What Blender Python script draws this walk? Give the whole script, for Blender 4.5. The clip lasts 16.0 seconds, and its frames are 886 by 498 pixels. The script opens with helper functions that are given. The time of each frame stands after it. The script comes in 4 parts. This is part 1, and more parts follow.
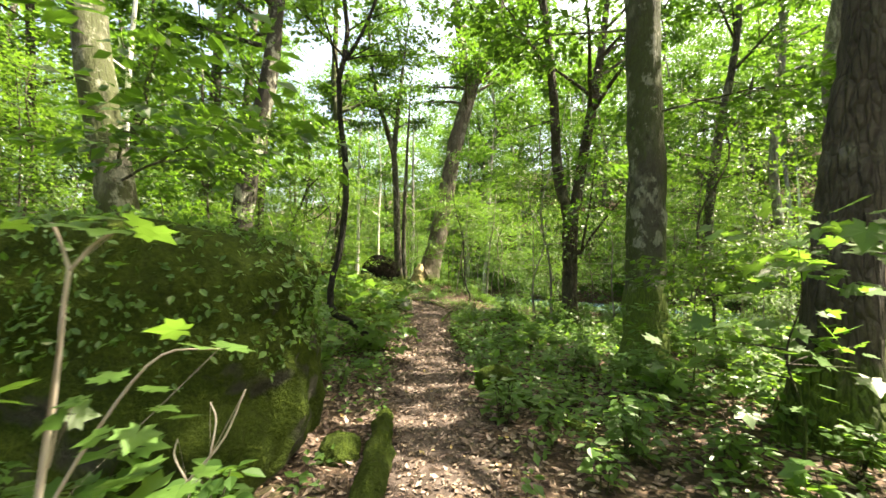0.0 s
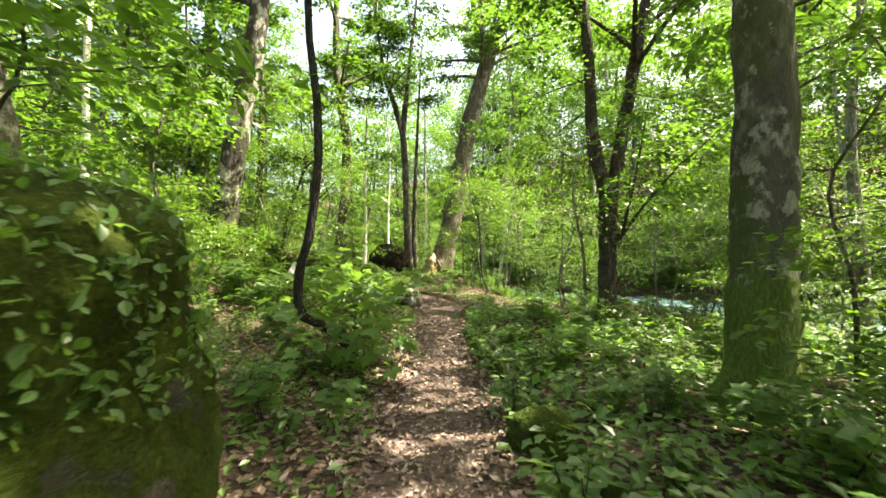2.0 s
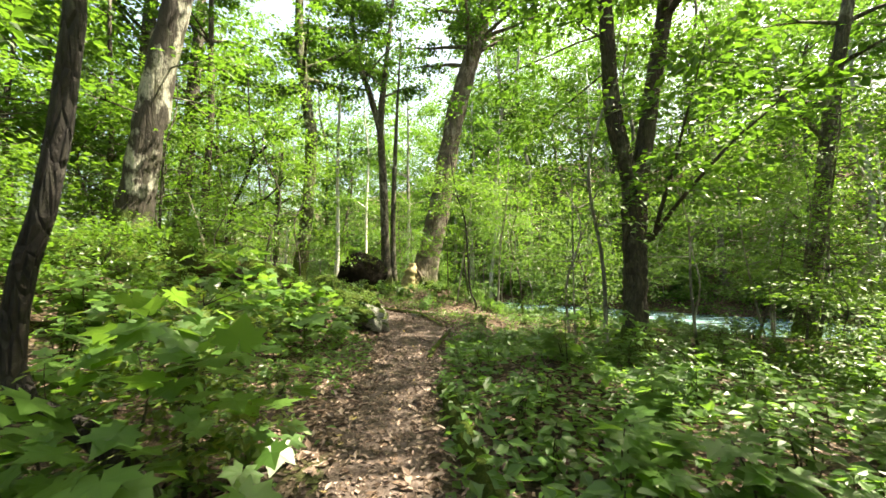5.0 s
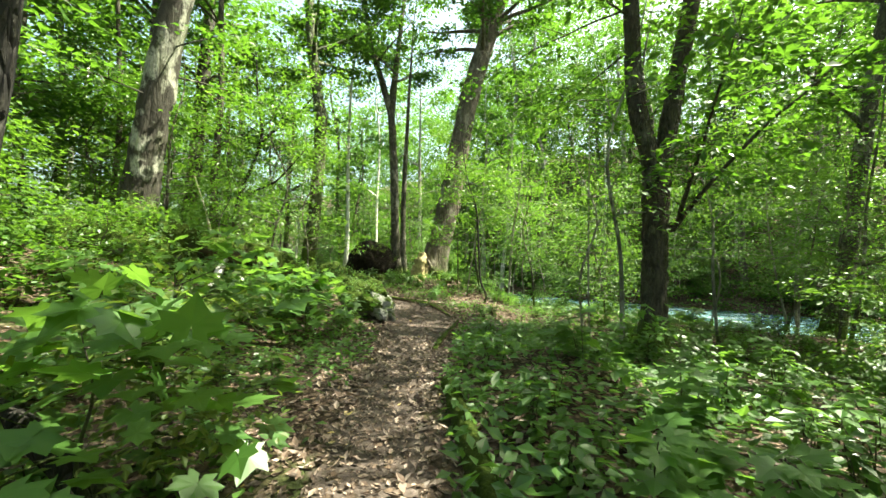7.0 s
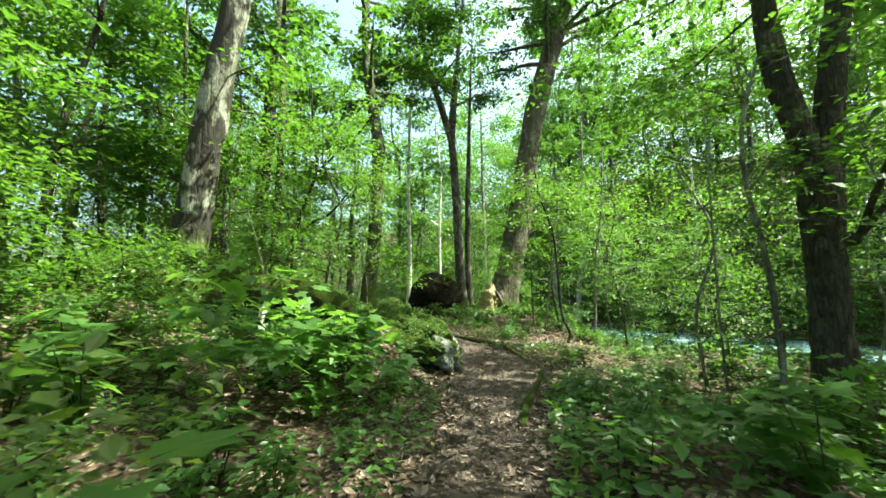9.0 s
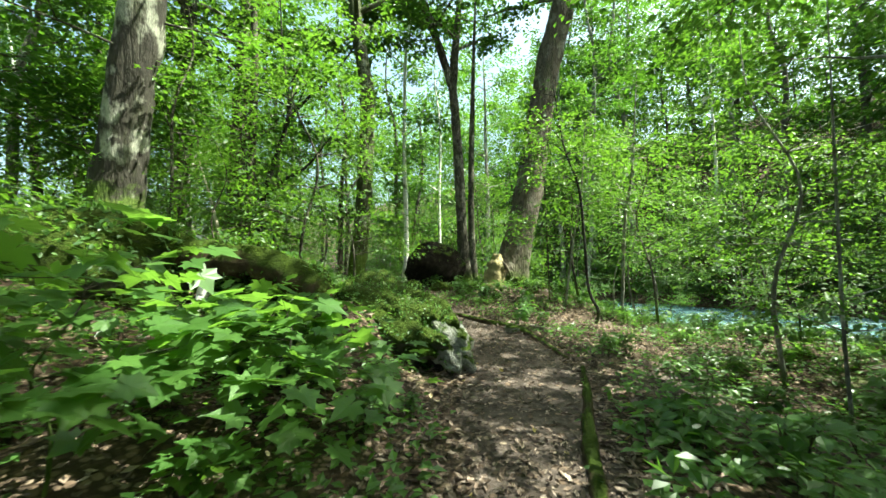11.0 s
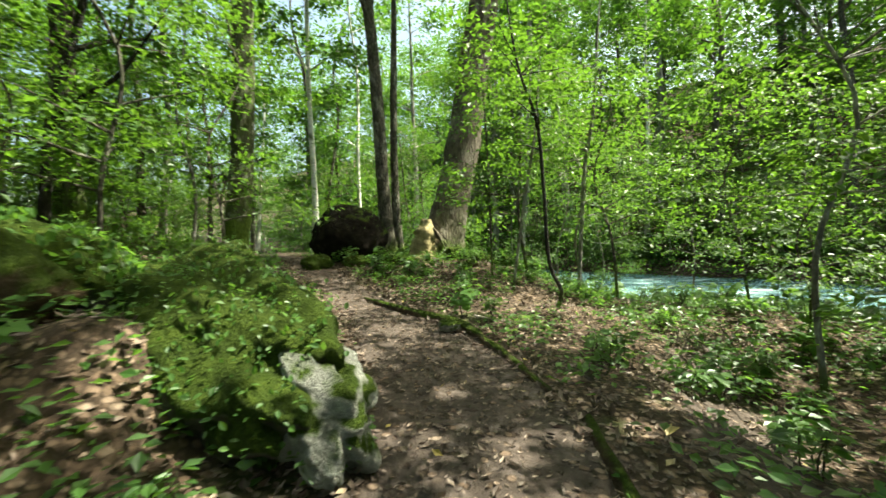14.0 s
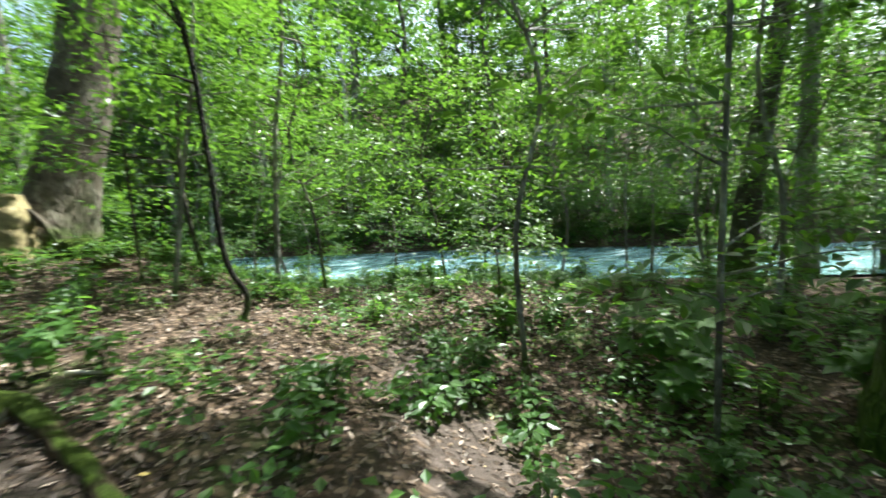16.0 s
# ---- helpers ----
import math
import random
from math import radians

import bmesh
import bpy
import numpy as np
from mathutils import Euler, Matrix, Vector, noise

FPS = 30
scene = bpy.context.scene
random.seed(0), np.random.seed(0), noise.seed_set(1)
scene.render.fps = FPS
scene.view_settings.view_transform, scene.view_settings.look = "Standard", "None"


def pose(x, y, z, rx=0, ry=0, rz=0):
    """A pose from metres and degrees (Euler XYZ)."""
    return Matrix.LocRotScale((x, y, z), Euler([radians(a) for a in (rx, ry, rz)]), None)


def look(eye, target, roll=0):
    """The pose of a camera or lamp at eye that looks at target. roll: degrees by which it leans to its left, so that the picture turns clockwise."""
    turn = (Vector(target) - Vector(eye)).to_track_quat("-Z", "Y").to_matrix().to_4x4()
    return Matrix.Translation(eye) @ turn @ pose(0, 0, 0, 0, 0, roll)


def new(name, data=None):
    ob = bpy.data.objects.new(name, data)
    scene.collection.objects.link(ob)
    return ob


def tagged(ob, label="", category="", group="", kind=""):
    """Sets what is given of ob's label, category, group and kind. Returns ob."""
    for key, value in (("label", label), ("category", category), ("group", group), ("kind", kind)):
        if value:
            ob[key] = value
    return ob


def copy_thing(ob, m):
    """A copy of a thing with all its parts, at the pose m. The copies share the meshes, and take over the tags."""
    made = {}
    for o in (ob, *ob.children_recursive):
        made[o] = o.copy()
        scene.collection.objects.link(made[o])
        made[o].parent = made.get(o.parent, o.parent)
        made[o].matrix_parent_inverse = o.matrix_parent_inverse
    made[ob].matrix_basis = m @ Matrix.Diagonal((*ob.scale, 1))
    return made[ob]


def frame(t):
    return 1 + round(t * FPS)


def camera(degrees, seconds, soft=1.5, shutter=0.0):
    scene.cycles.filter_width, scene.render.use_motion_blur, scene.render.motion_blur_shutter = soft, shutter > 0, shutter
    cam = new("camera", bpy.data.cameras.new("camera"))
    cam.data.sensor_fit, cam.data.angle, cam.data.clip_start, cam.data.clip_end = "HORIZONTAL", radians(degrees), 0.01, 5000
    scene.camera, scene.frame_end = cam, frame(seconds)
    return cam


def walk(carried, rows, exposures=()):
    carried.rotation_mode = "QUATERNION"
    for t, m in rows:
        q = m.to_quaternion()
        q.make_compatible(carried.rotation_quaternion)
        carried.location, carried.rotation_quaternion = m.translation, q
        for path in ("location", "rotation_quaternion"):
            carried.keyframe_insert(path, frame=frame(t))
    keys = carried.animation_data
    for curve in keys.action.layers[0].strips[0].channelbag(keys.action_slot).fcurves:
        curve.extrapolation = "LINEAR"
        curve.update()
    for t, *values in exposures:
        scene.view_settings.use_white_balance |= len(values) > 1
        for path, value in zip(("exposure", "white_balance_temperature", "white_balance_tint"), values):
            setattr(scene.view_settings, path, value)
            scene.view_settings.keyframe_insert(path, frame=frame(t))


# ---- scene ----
cam = camera(94.9, 16.0, soft=1.5, shutter=0.35)
METRES, EYE, TILT, LEAN, TURN = 13.5, 1.5, 2.5, -1.0, 0.0
ROWS = [
    (0.0, 0.0, 0.0, 0.0, 0.0, 0.0, -0.0),
    (0.5, 0.0025, 0.0379, -0.0036, -0.2, -1.1, 0.42),
    (1.0, 0.0066, 0.0733, -0.0068, 0.34, -1.73, 0.7),
    (1.5, 0.005, 0.1085, -0.0111, 1.66, -2.26, 0.21),
    (2.0, 0.0025, 0.1467, -0.0129, 2.03, -1.22, 0.28),
    (2.5, 0.0039, 0.1858, -0.0155, 1.85, -0.61, 0.56),
    (3.0, 0.0065, 0.223, -0.017, -0.77, 0.51, 1.81),
    (5.5, 0.0213, 0.3735, -0.0302, 0.96, 0.45, 0.1),
    (6.0, 0.023, 0.3802, -0.0321, 1.1, -0.45, -0.55),
    (6.5, 0.0222, 0.3802, -0.0328, 1.62, -0.8, -0.65),
    (7.0, 0.0219, 0.3807, -0.0328, 2.14, -0.76, -0.37),
    (7.5, 0.0188, 0.3939, -0.0312, 2.41, 0.08, 1.02),
    (8.0, 0.0162, 0.4258, -0.029, 6.05, 3.0, 2.82),
    (8.5, 0.0109, 0.4606, -0.0317, 9.12, 4.87, 1.32),
    (9.0, 0.0036, 0.496, -0.0332, 11.23, 3.69, 1.5),
    (11.5, -0.035, 0.6784, -0.0435, 11.01, -0.36, 1.42),
    (12.0, -0.0388, 0.713, -0.0423, 10.56, -0.39, 0.67),
    (12.5, -0.043, 0.7482, -0.0431, 7.98, -0.79, 2.17),
    (13.0, -0.0442, 0.7834, -0.0472, 8.02, -0.79, 2.09),
    (13.5, -0.0454, 0.8166, -0.0529, 6.26, -3.09, 1.52),
    (14.0, -0.0419, 0.8487, -0.0556, 1.25, -4.74, 2.07),
    (14.5, -0.0334, 0.8825, -0.0569, -6.49, -5.55, 1.36),
    (15.0, -0.0227, 0.9184, -0.0577, -17.53, -4.3, 2.77),
    (15.5, -0.0079, 0.9494, -0.0612, -25.72, -6.06, 2.49),
    (16.0, 0.0122, 0.9738, -0.0651, -38.28, -8.46, 1.02),
]
EXPOSURES = [(0.0, 2.72, 8100, 6), (1.0, 2.8, 8000, 6), (2.4, 2.84, 8050, 6), (3.0, 2.9, 8100, 7), (5.5, 2.62, 7950, 4), (6.5, 2.58, 7850, 2), (7.2, 2.58, 7000, -11), (8.0, 2.45, 6850, -14),
             (9.0, 2.37, 6750, -15), (11.5, 2.25, 6650, -12), (12.5, 2.23, 6950, -9), (13.5, 2.08, 7200, -6), (14.5, 2.09, 7200, -9), (15.5, 2.0, 6900, -13), (16.0, 2.11, 6100, -2)]
walk(cam, [(t, pose(0, 0, EYE, TILT, LEAN, TURN) @ pose(METRES * x, METRES * y, METRES * z, 90 + pitch, roll, yaw)) for t, x, y, z, yaw, pitch, roll in ROWS], EXPOSURES)

# ---------------------------------------------------------------- light
SUN_AZ, SUN_EL = radians(80), radians(60)   # clockwise from the way ahead; above the horizon
world = bpy.data.worlds.new("sky")
scene.world = world
world.use_nodes = True
wn = world.node_tree.nodes
sky = wn.new("ShaderNodeTexSky")
sky.sky_type, sky.sun_disc, sky.sun_elevation, sky.sun_rotation = "NISHITA", False, SUN_EL, SUN_AZ
sky.air_density, sky.dust_density = 1.0, 6.0
wn["Background"].inputs["Strength"].default_value = 0.11
world.node_tree.links.new(sky.outputs[0], wn["Background"].inputs["Color"])
sun = new("sun", bpy.data.lights.new("sun", "SUN"))
sun.data.energy, sun.data.angle, sun.data.color = 5.0, radians(0.53), (1.0, 0.95, 0.89)
sun_dir = Vector((math.sin(SUN_AZ) * math.cos(SUN_EL), math.cos(SUN_AZ) * math.cos(SUN_EL), math.sin(SUN_EL)))
sun.matrix_world = look(sun_dir * 40, (0, 0, 0))

# ---------------------------------------------------------------- materials


def material(name):
    m = bpy.data.materials.new(name)
    m.use_nodes = True
    nt = m.node_tree
    return m, nt, nt.nodes["Principled BSDF"], nt.nodes["Material Output"]


def node(nt, kind, **inputs):
    n = nt.nodes.new("ShaderNode" + kind)
    for key, value in inputs.items():
        n.inputs[key.replace("_", " ")].default_value = value
    return n


def noise_tex(nt, scale, detail=4, rough=0.55, coord="Object", stretch=(1, 1, 1)):
    tc, mp = nt.nodes.new("ShaderNodeTexCoord"), nt.nodes.new("ShaderNodeMapping")
    mp.inputs["Scale"].default_value = stretch
    n = node(nt, "TexNoise", Scale=scale, Detail=detail, Roughness=rough)
    nt.links.new(tc.outputs[coord], mp.inputs[0])
    nt.links.new(mp.outputs[0], n.inputs["Vector"])
    return n.outputs["Fac"]


def ramp(nt, source, stops):
    r = nt.nodes.new("ShaderNodeValToRGB")
    el = r.color_ramp.elements
    while len(el) < len(stops):
        el.new(0.5)
    for e, (at, col) in zip(el, stops):
        e.position, e.color = at, (*col, 1)
    nt.links.new(source, r.inputs[0])
    return r.outputs[0]


def grey(nt, source, lo, hi):
    m = node(nt, "MapRange")
    m.inputs[1].default_value, m.inputs[2].default_value = lo, hi
    nt.links.new(source, m.inputs[0])
    return m.outputs[0]


def mix(nt, fac, a, b, kind="MIX"):
    m = nt.nodes.new("ShaderNodeMix")
    m.data_type, m.blend_type = "RGBA", kind
    for sock, v in ((m.inputs[0], fac), (m.inputs[6], a), (m.inputs[7], b)):
        if hasattr(v, "is_output"):
            nt.links.new(v, sock)
        else:
            sock.default_value = v if isinstance(v, float) else (*v, 1)
    return m.outputs[2]


def math_node(nt, op, a, b=0.0):
    m = nt.nodes.new("ShaderNodeMath")
    m.operation = op
    for sock, v in ((m.inputs[0], a), (m.inputs[1], b)):
        if hasattr(v, "is_output"):
            nt.links.new(v, sock)
        else:
            sock.default_value = v
    return m.outputs[0]


def bump(nt, bsdf, height, strength, distance):
    b = node(nt, "Bump", Strength=strength, Distance=distance)
    nt.links.new(height, b.inputs["Height"])
    nt.links.new(b.outputs[0], bsdf.inputs["Normal"])


def leaf_material(name, dark, light, thru, gloss=0.38, share=0.5):
    """Leaves: every leaf has its own green, and lets part of the light through."""
    m, nt, bsdf, out = material(name)
    geo = nt.nodes.new("ShaderNodeNewGeometry")
    big = noise_tex(nt, 0.35, 2, 0.5, "Object")
    f = math_node(nt, "ADD", math_node(nt, "MULTIPLY", geo.outputs["Random Per Island"], 0.7), math_node(nt, "MULTIPLY", big, 0.4))
    col = ramp(nt, f, ((0.15, dark), (0.85, light), (1.0, tuple(c * 1.25 for c in light))))
    nt.links.new(col, bsdf.inputs["Base Color"])
    bsdf.inputs["Roughness"].default_value = gloss
    bsdf.inputs["Specular IOR Level"].default_value = 0.5
    tr = nt.nodes.new("ShaderNodeBsdfTranslucent")
    tcol = mix(nt, f, tuple(c * 0.75 for c in thru), thru)
    nt.links.new(tcol, tr.inputs[0])
    ms = node(nt, "MixShader", Fac=share)
    nt.links.new(bsdf.outputs[0], ms.inputs[1])
    nt.links.new(tr.outputs[0], ms.inputs[2])
    nt.links.new(ms.outputs[0], out.inputs[0])
    return m


leaf_canopy = leaf_material("canopy leaf", (0.022, 0.06, 0.011), (0.052, 0.11, 0.018), (0.12, 0.26, 0.022), 0.45, 0.48)
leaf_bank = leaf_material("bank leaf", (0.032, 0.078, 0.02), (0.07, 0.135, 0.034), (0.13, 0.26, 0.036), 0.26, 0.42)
leaf_shrub = leaf_material("fine shrub leaf", (0.045, 0.075, 0.015), (0.095, 0.14, 0.028), (0.24, 0.34, 0.04), 0.5, 0.45)
leaf_under = leaf_material("understory leaf", (0.027, 0.07, 0.013), (0.062, 0.125, 0.02), (0.14, 0.275, 0.024), 0.45)
leaf_herb = leaf_material("herb leaf", (0.032, 0.08, 0.018), (0.072, 0.145, 0.032), (0.17, 0.33, 0.04), 0.4)
leaf_maple = leaf_material("maple leaf", (0.042, 0.10, 0.02), (0.085, 0.17, 0.035), (0.18, 0.34, 0.04), 0.42)


def bark_material(name, dark, light, patch, patch_amount=0.45, moss_height=0.6, scale=9.0, cracks=0.38, growth=0.6, spread=0.0):
    m, nt, bsdf, out = material(name)
    grain = noise_tex(nt, scale, 6, 0.65, "Object", (1, 1, 0.22))
    blot = noise_tex(nt, 2.3, 4, 0.6, "Object", (1, 1, 0.6))
    fine = noise_tex(nt, 45, 3, 0.6, "Object", (1, 1, 0.35))
    col = ramp(nt, grain, ((0.3, dark), (0.7, light)))
    col = mix(nt, grey(nt, blot, 0.62 - patch_amount * 0.25, 0.68 - patch_amount * 0.2), col, patch)
    spots = noise_tex(nt, 7.5, 5, 0.7, "Object", (1, 1, 0.7))
    col = mix(nt, grey(nt, spots, 0.5, 0.68), col, tuple(c * 0.6 for c in dark))
    tcv, mpv = nt.nodes.new("ShaderNodeTexCoord"), nt.nodes.new("ShaderNodeMapping")
    mpv.inputs["Scale"].default_value = (1, 1, 0.2)
    crack = node(nt, "TexVoronoi", Scale=scale * 1.9)
    crack.feature = "DISTANCE_TO_EDGE"
    nt.links.new(tcv.outputs["Object"], mpv.inputs[0])
    nt.links.new(mix(nt, 0.12, mpv.outputs[0], node(nt, "TexNoise", Scale=6.0).outputs["Color"], "ADD"), crack.inputs["Vector"])
    ridge = grey(nt, crack.outputs["Distance"], 0.0, 0.2)
    col = mix(nt, ridge, mix(nt, cracks, col, tuple(c * 0.4 for c in dark)), col)
    green = noise_tex(nt, 1.3, 5, 0.7, "Object", (1, 1, 0.4))
    col = mix(nt, grey(nt, green, 0.5 - spread, 0.7 - spread * 1.8), col, mix(nt, growth, col, (0.05, 0.066, 0.016)))
    if spread:
        crust = noise_tex(nt, 3.4, 6, 0.7, "Object", (1, 1, 0.75))
        col = mix(nt, math_node(nt, "MULTIPLY", grey(nt, crust, 0.54, 0.6), 0.85), col, (0.27, 0.28, 0.21))
    col = mix(nt, grey(nt, fine, 0.3, 0.75), mix(nt, 0.5, col, (0.03, 0.025, 0.02)), col)
    tc = nt.nodes.new("ShaderNodeTexCoord")
    sep = nt.nodes.new("ShaderNodeSeparateXYZ")
    nt.links.new(tc.outputs["Object"], sep.inputs[0])
    wob = noise_tex(nt, 3.1, 5, 0.7)
    hm = math_node(nt, "SUBTRACT", math_node(nt, "MULTIPLY", wob, moss_height * 2.6), sep.outputs[2])
    moss = grey(nt, hm, -0.05, 0.3)
    mcol = ramp(nt, fine, ((0.3, (0.03, 0.05, 0.008)), (0.7, (0.09, 0.13, 0.02))))
    nt.links.new(mix(nt, moss, col, mcol), bsdf.inputs["Base Color"])
    bsdf.inputs["Roughness"].default_value = 0.85
    bsdf.inputs["Specular IOR Level"].default_value = 0.25
    bump(nt, bsdf, math_node(nt, "ADD", math_node(nt, "ADD", grain, math_node(nt, "MULTIPLY", fine, 0.35)), math_node(nt, "MULTIPLY", ridge, 1.3 * cracks)), 1.0, 0.05)
    return m


bark_dark = bark_material("dark bark", (0.045, 0.036, 0.026), (0.12, 0.10, 0.075), (0.17, 0.16, 0.12), 0.3)
bark_grey = bark_material("grey bark", (0.05, 0.044, 0.034), (0.15, 0.135, 0.10), (0.29, 0.28, 0.22), 0.42, 0.5)
bark_pale = bark_material("pale smooth bark", (0.13, 0.12, 0.10), (0.30, 0.28, 0.24), (0.45, 0.44, 0.39), 0.7, 0.3, 5.0)
bark_brown = bark_material("brown bark", (0.08, 0.062, 0.045), (0.2, 0.165, 0.125), (0.26, 0.23, 0.18), 0.4, 0.5, 6.0, 0.22, 0.8)
bark_mottled = bark_material("mottled lichen bark", (0.034, 0.033, 0.022), (0.095, 0.092, 0.062), (0.18, 0.185, 0.125), 0.4, 1.1, 4.5, 0.1, 0.9, 0.1)
bark_spotted = bark_material("dark bark with pale spots", (0.025, 0.022, 0.016), (0.06, 0.054, 0.04), (0.4, 0.4, 0.32), 0.5, 0.9, 4.5, 0.12, 0.8)
bark_black = bark_material("black wet bark", (0.012, 0.011, 0.009), (0.035, 0.03, 0.024), (0.05, 0.048, 0.035), 0.2, 0.25, 14.0)


def moss_material(name, rock, lichen, cover):
    """Stone or rotten wood under moss: moss lies on what faces up, pale lichen in patches."""
    m, nt, bsdf, out = material(name)
    fine = noise_tex(nt, 38, 5, 0.7)
    mid = noise_tex(nt, 5.5, 5, 0.62)
    big = noise_tex(nt, 1.4, 3, 0.5)
    mcol = ramp(nt, math_node(nt, "ADD", math_node(nt, "MULTIPLY", fine, 0.6), math_node(nt, "MULTIPLY", mid, 0.4)),
                ((0.32, (0.016, 0.027, 0.005)), (0.52, (0.045, 0.07, 0.01)), (0.72, (0.10, 0.135, 0.02))))
    rcol = ramp(nt, mid, ((0.35, tuple(c * 0.45 for c in rock)), (0.6, rock), (0.72, lichen)))
    geo = nt.nodes.new("ShaderNodeNewGeometry")
    sep = nt.nodes.new("ShaderNodeSeparateXYZ")
    nt.links.new(geo.outputs["Normal"], sep.inputs[0])
    amount = math_node(nt, "ADD", math_node(nt, "MULTIPLY", sep.outputs[2], 0.35), math_node(nt, "ADD", math_node(nt, "MULTIPLY", big, 0.9), math_node(nt, "MULTIPLY", mid, 0.5)))
    nt.links.new(mix(nt, grey(nt, amount, 1.12 - cover, 1.26 - cover), rcol, mcol), bsdf.inputs["Base Color"])
    bsdf.inputs["Roughness"].default_value = 0.95
    bsdf.inputs["Specular IOR Level"].default_value = 0.1
    bump(nt, bsdf, math_node(nt, "ADD", math_node(nt, "MULTIPLY", fine, 0.7), mid), 1.0, 0.12)
    return m


moss_rock = moss_material("mossy stone", (0.13, 0.13, 0.10), (0.34, 0.34, 0.28), 0.62)
moss_rock_bare = moss_material("mossy stone with lichen", (0.34, 0.34, 0.29), (0.7, 0.7, 0.64), 0.42)
lichen_rock = moss_material("white lichen stone", (0.42, 0.42, 0.37), (0.85, 0.85, 0.8), 0.26)
old_wood = moss_material("rotten wood with thin moss", (0.10, 0.07, 0.045), (0.2, 0.15, 0.1), 0.3)
moss_wood = moss_material("mossy rotten wood", (0.12, 0.085, 0.05), (0.25, 0.2, 0.13), 0.5)
earth_clump = moss_material("dark root earth", (0.02, 0.016, 0.012), (0.045, 0.04, 0.03), 0.18)
pale_wood = moss_material("pale broken wood", (0.5, 0.41, 0.22), (0.66, 0.57, 0.36), 0.16)


def ground_material():
    m, nt, bsdf, out = material("forest floor")
    at = nt.nodes.new("ShaderNodeAttribute")
    at.attribute_name = "trod"
    fine = noise_tex(nt, 26, 6, 0.7)
    mid = noise_tex(nt, 6.0, 5, 0.65)
    big = noise_tex(nt, 0.9, 4, 0.6)
    litter = ramp(nt, fine, ((0.3, (0.03, 0.021, 0.014)), (0.55, (0.10, 0.066, 0.042)), (0.75, (0.19, 0.135, 0.09))))
    tc, warp = nt.nodes.new("ShaderNodeTexCoord"), node(nt, "TexNoise", Scale=9.0, Detail=2.0)
    nt.links.new(tc.outputs["Object"], warp.inputs["Vector"])
    shifted = mix(nt, 0.06, tc.outputs["Object"], warp.outputs["Color"], "ADD")
    cells = node(nt, "TexVoronoi", Scale=17.0, Randomness=1.0)
    nt.links.new(shifted, cells.inputs["Vector"])
    sep = nt.nodes.new("ShaderNodeSeparateColor")
    nt.links.new(cells.outputs["Color"], sep.inputs[0])
    leafy = ramp(nt, sep.outputs[0], ((0.0, (0.035, 0.023, 0.016)), (0.45, (0.095, 0.062, 0.042)), (0.8, (0.2, 0.138, 0.1)), (1.0, (0.31, 0.235, 0.18))))
    leafy = mix(nt, grey(nt, cells.outputs["Distance"], 0.35, 0.6), leafy, (0.018, 0.012, 0.008))
    litter = mix(nt, 0.75, litter, leafy)
    green = ramp(nt, fine, ((0.3, (0.02, 0.03, 0.008)), (0.7, (0.07, 0.10, 0.022))))
    litter = mix(nt, grey(nt, big, 0.56, 0.72), litter, green)
    soil = ramp(nt, mid, ((0.3, (0.034, 0.026, 0.021)), (0.55, (0.085, 0.065, 0.056)), (0.78, (0.21, 0.168, 0.152))))
    soil = mix(nt, grey(nt, sep.outputs[1], 0.8, 0.86), soil, leafy)
    soil = mix(nt, grey(nt, fine, 0.35, 0.6), mix(nt, 0.5, soil, (0.06, 0.043, 0.032)), soil)
    mask = math_node(nt, "ADD", at.outputs["Fac"], math_node(nt, "MULTIPLY", math_node(nt, "SUBTRACT", mid, 0.5), 2.0))
    nt.links.new(mix(nt, grey(nt, mask, 0.35, 0.7), litter, soil), bsdf.inputs["Base Color"])
    bsdf.inputs["Roughness"].default_value = 0.92
    bsdf.inputs["Specular IOR Level"].default_value = 0.2
    bump(nt, bsdf, math_node(nt, "ADD", fine, mid), 0.7, 0.05)
    return m


ground_mat = ground_material()


def litter_material():
    m, nt, bsdf, out = material("dead leaf")
    geo = nt.nodes.new("ShaderNodeNewGeometry")
    col = ramp(nt, geo.outputs["Random Per Island"], ((0.0, (0.04, 0.026, 0.018)), (0.4, (0.11, 0.072, 0.05)), (0.75, (0.21, 0.148, 0.112)),
                                                      (0.95, (0.34, 0.26, 0.21)), (0.985, (0.4, 0.31, 0.24)), (1.0, (0.45, 0.34, 0.08))))
    fine = noise_tex(nt, 60, 3)
    nt.links.new(mix(nt, grey(nt, fine, 0.3, 0.7), mix(nt, 0.4, col, (0.05, 0.03, 0.02)), col), bsdf.inputs["Base Color"])
    bsdf.inputs["Roughness"].default_value = 0.62
    return m


litter_mat = litter_material()


def water_material():
    m, nt, bsdf, out = material("river water")
    w1, w2 = noise_tex(nt, 1.6, 4, 0.6, "Object", (0.6, 1.6, 1)), noise_tex(nt, 7.0, 3, 0.6)
    foam = noise_tex(nt, 1.1, 6, 0.7, "Object", (0.5, 1.4, 1))
    col = ramp(nt, foam, ((0.42, (0.10, 0.20, 0.21)), (0.56, (0.22, 0.36, 0.37)), (0.68, (0.75, 0.82, 0.82))))
    nt.links.new(col, bsdf.inputs["Base Color"])
    bsdf.inputs["Roughness"].default_value = 0.12
    bsdf.inputs["IOR"].default_value = 1.33
    bump(nt, bsdf, math_node(nt, "ADD", w1, math_node(nt, "MULTIPLY", w2, 0.35)), 0.6, 0.15)
    return m


water_mat = water_material()


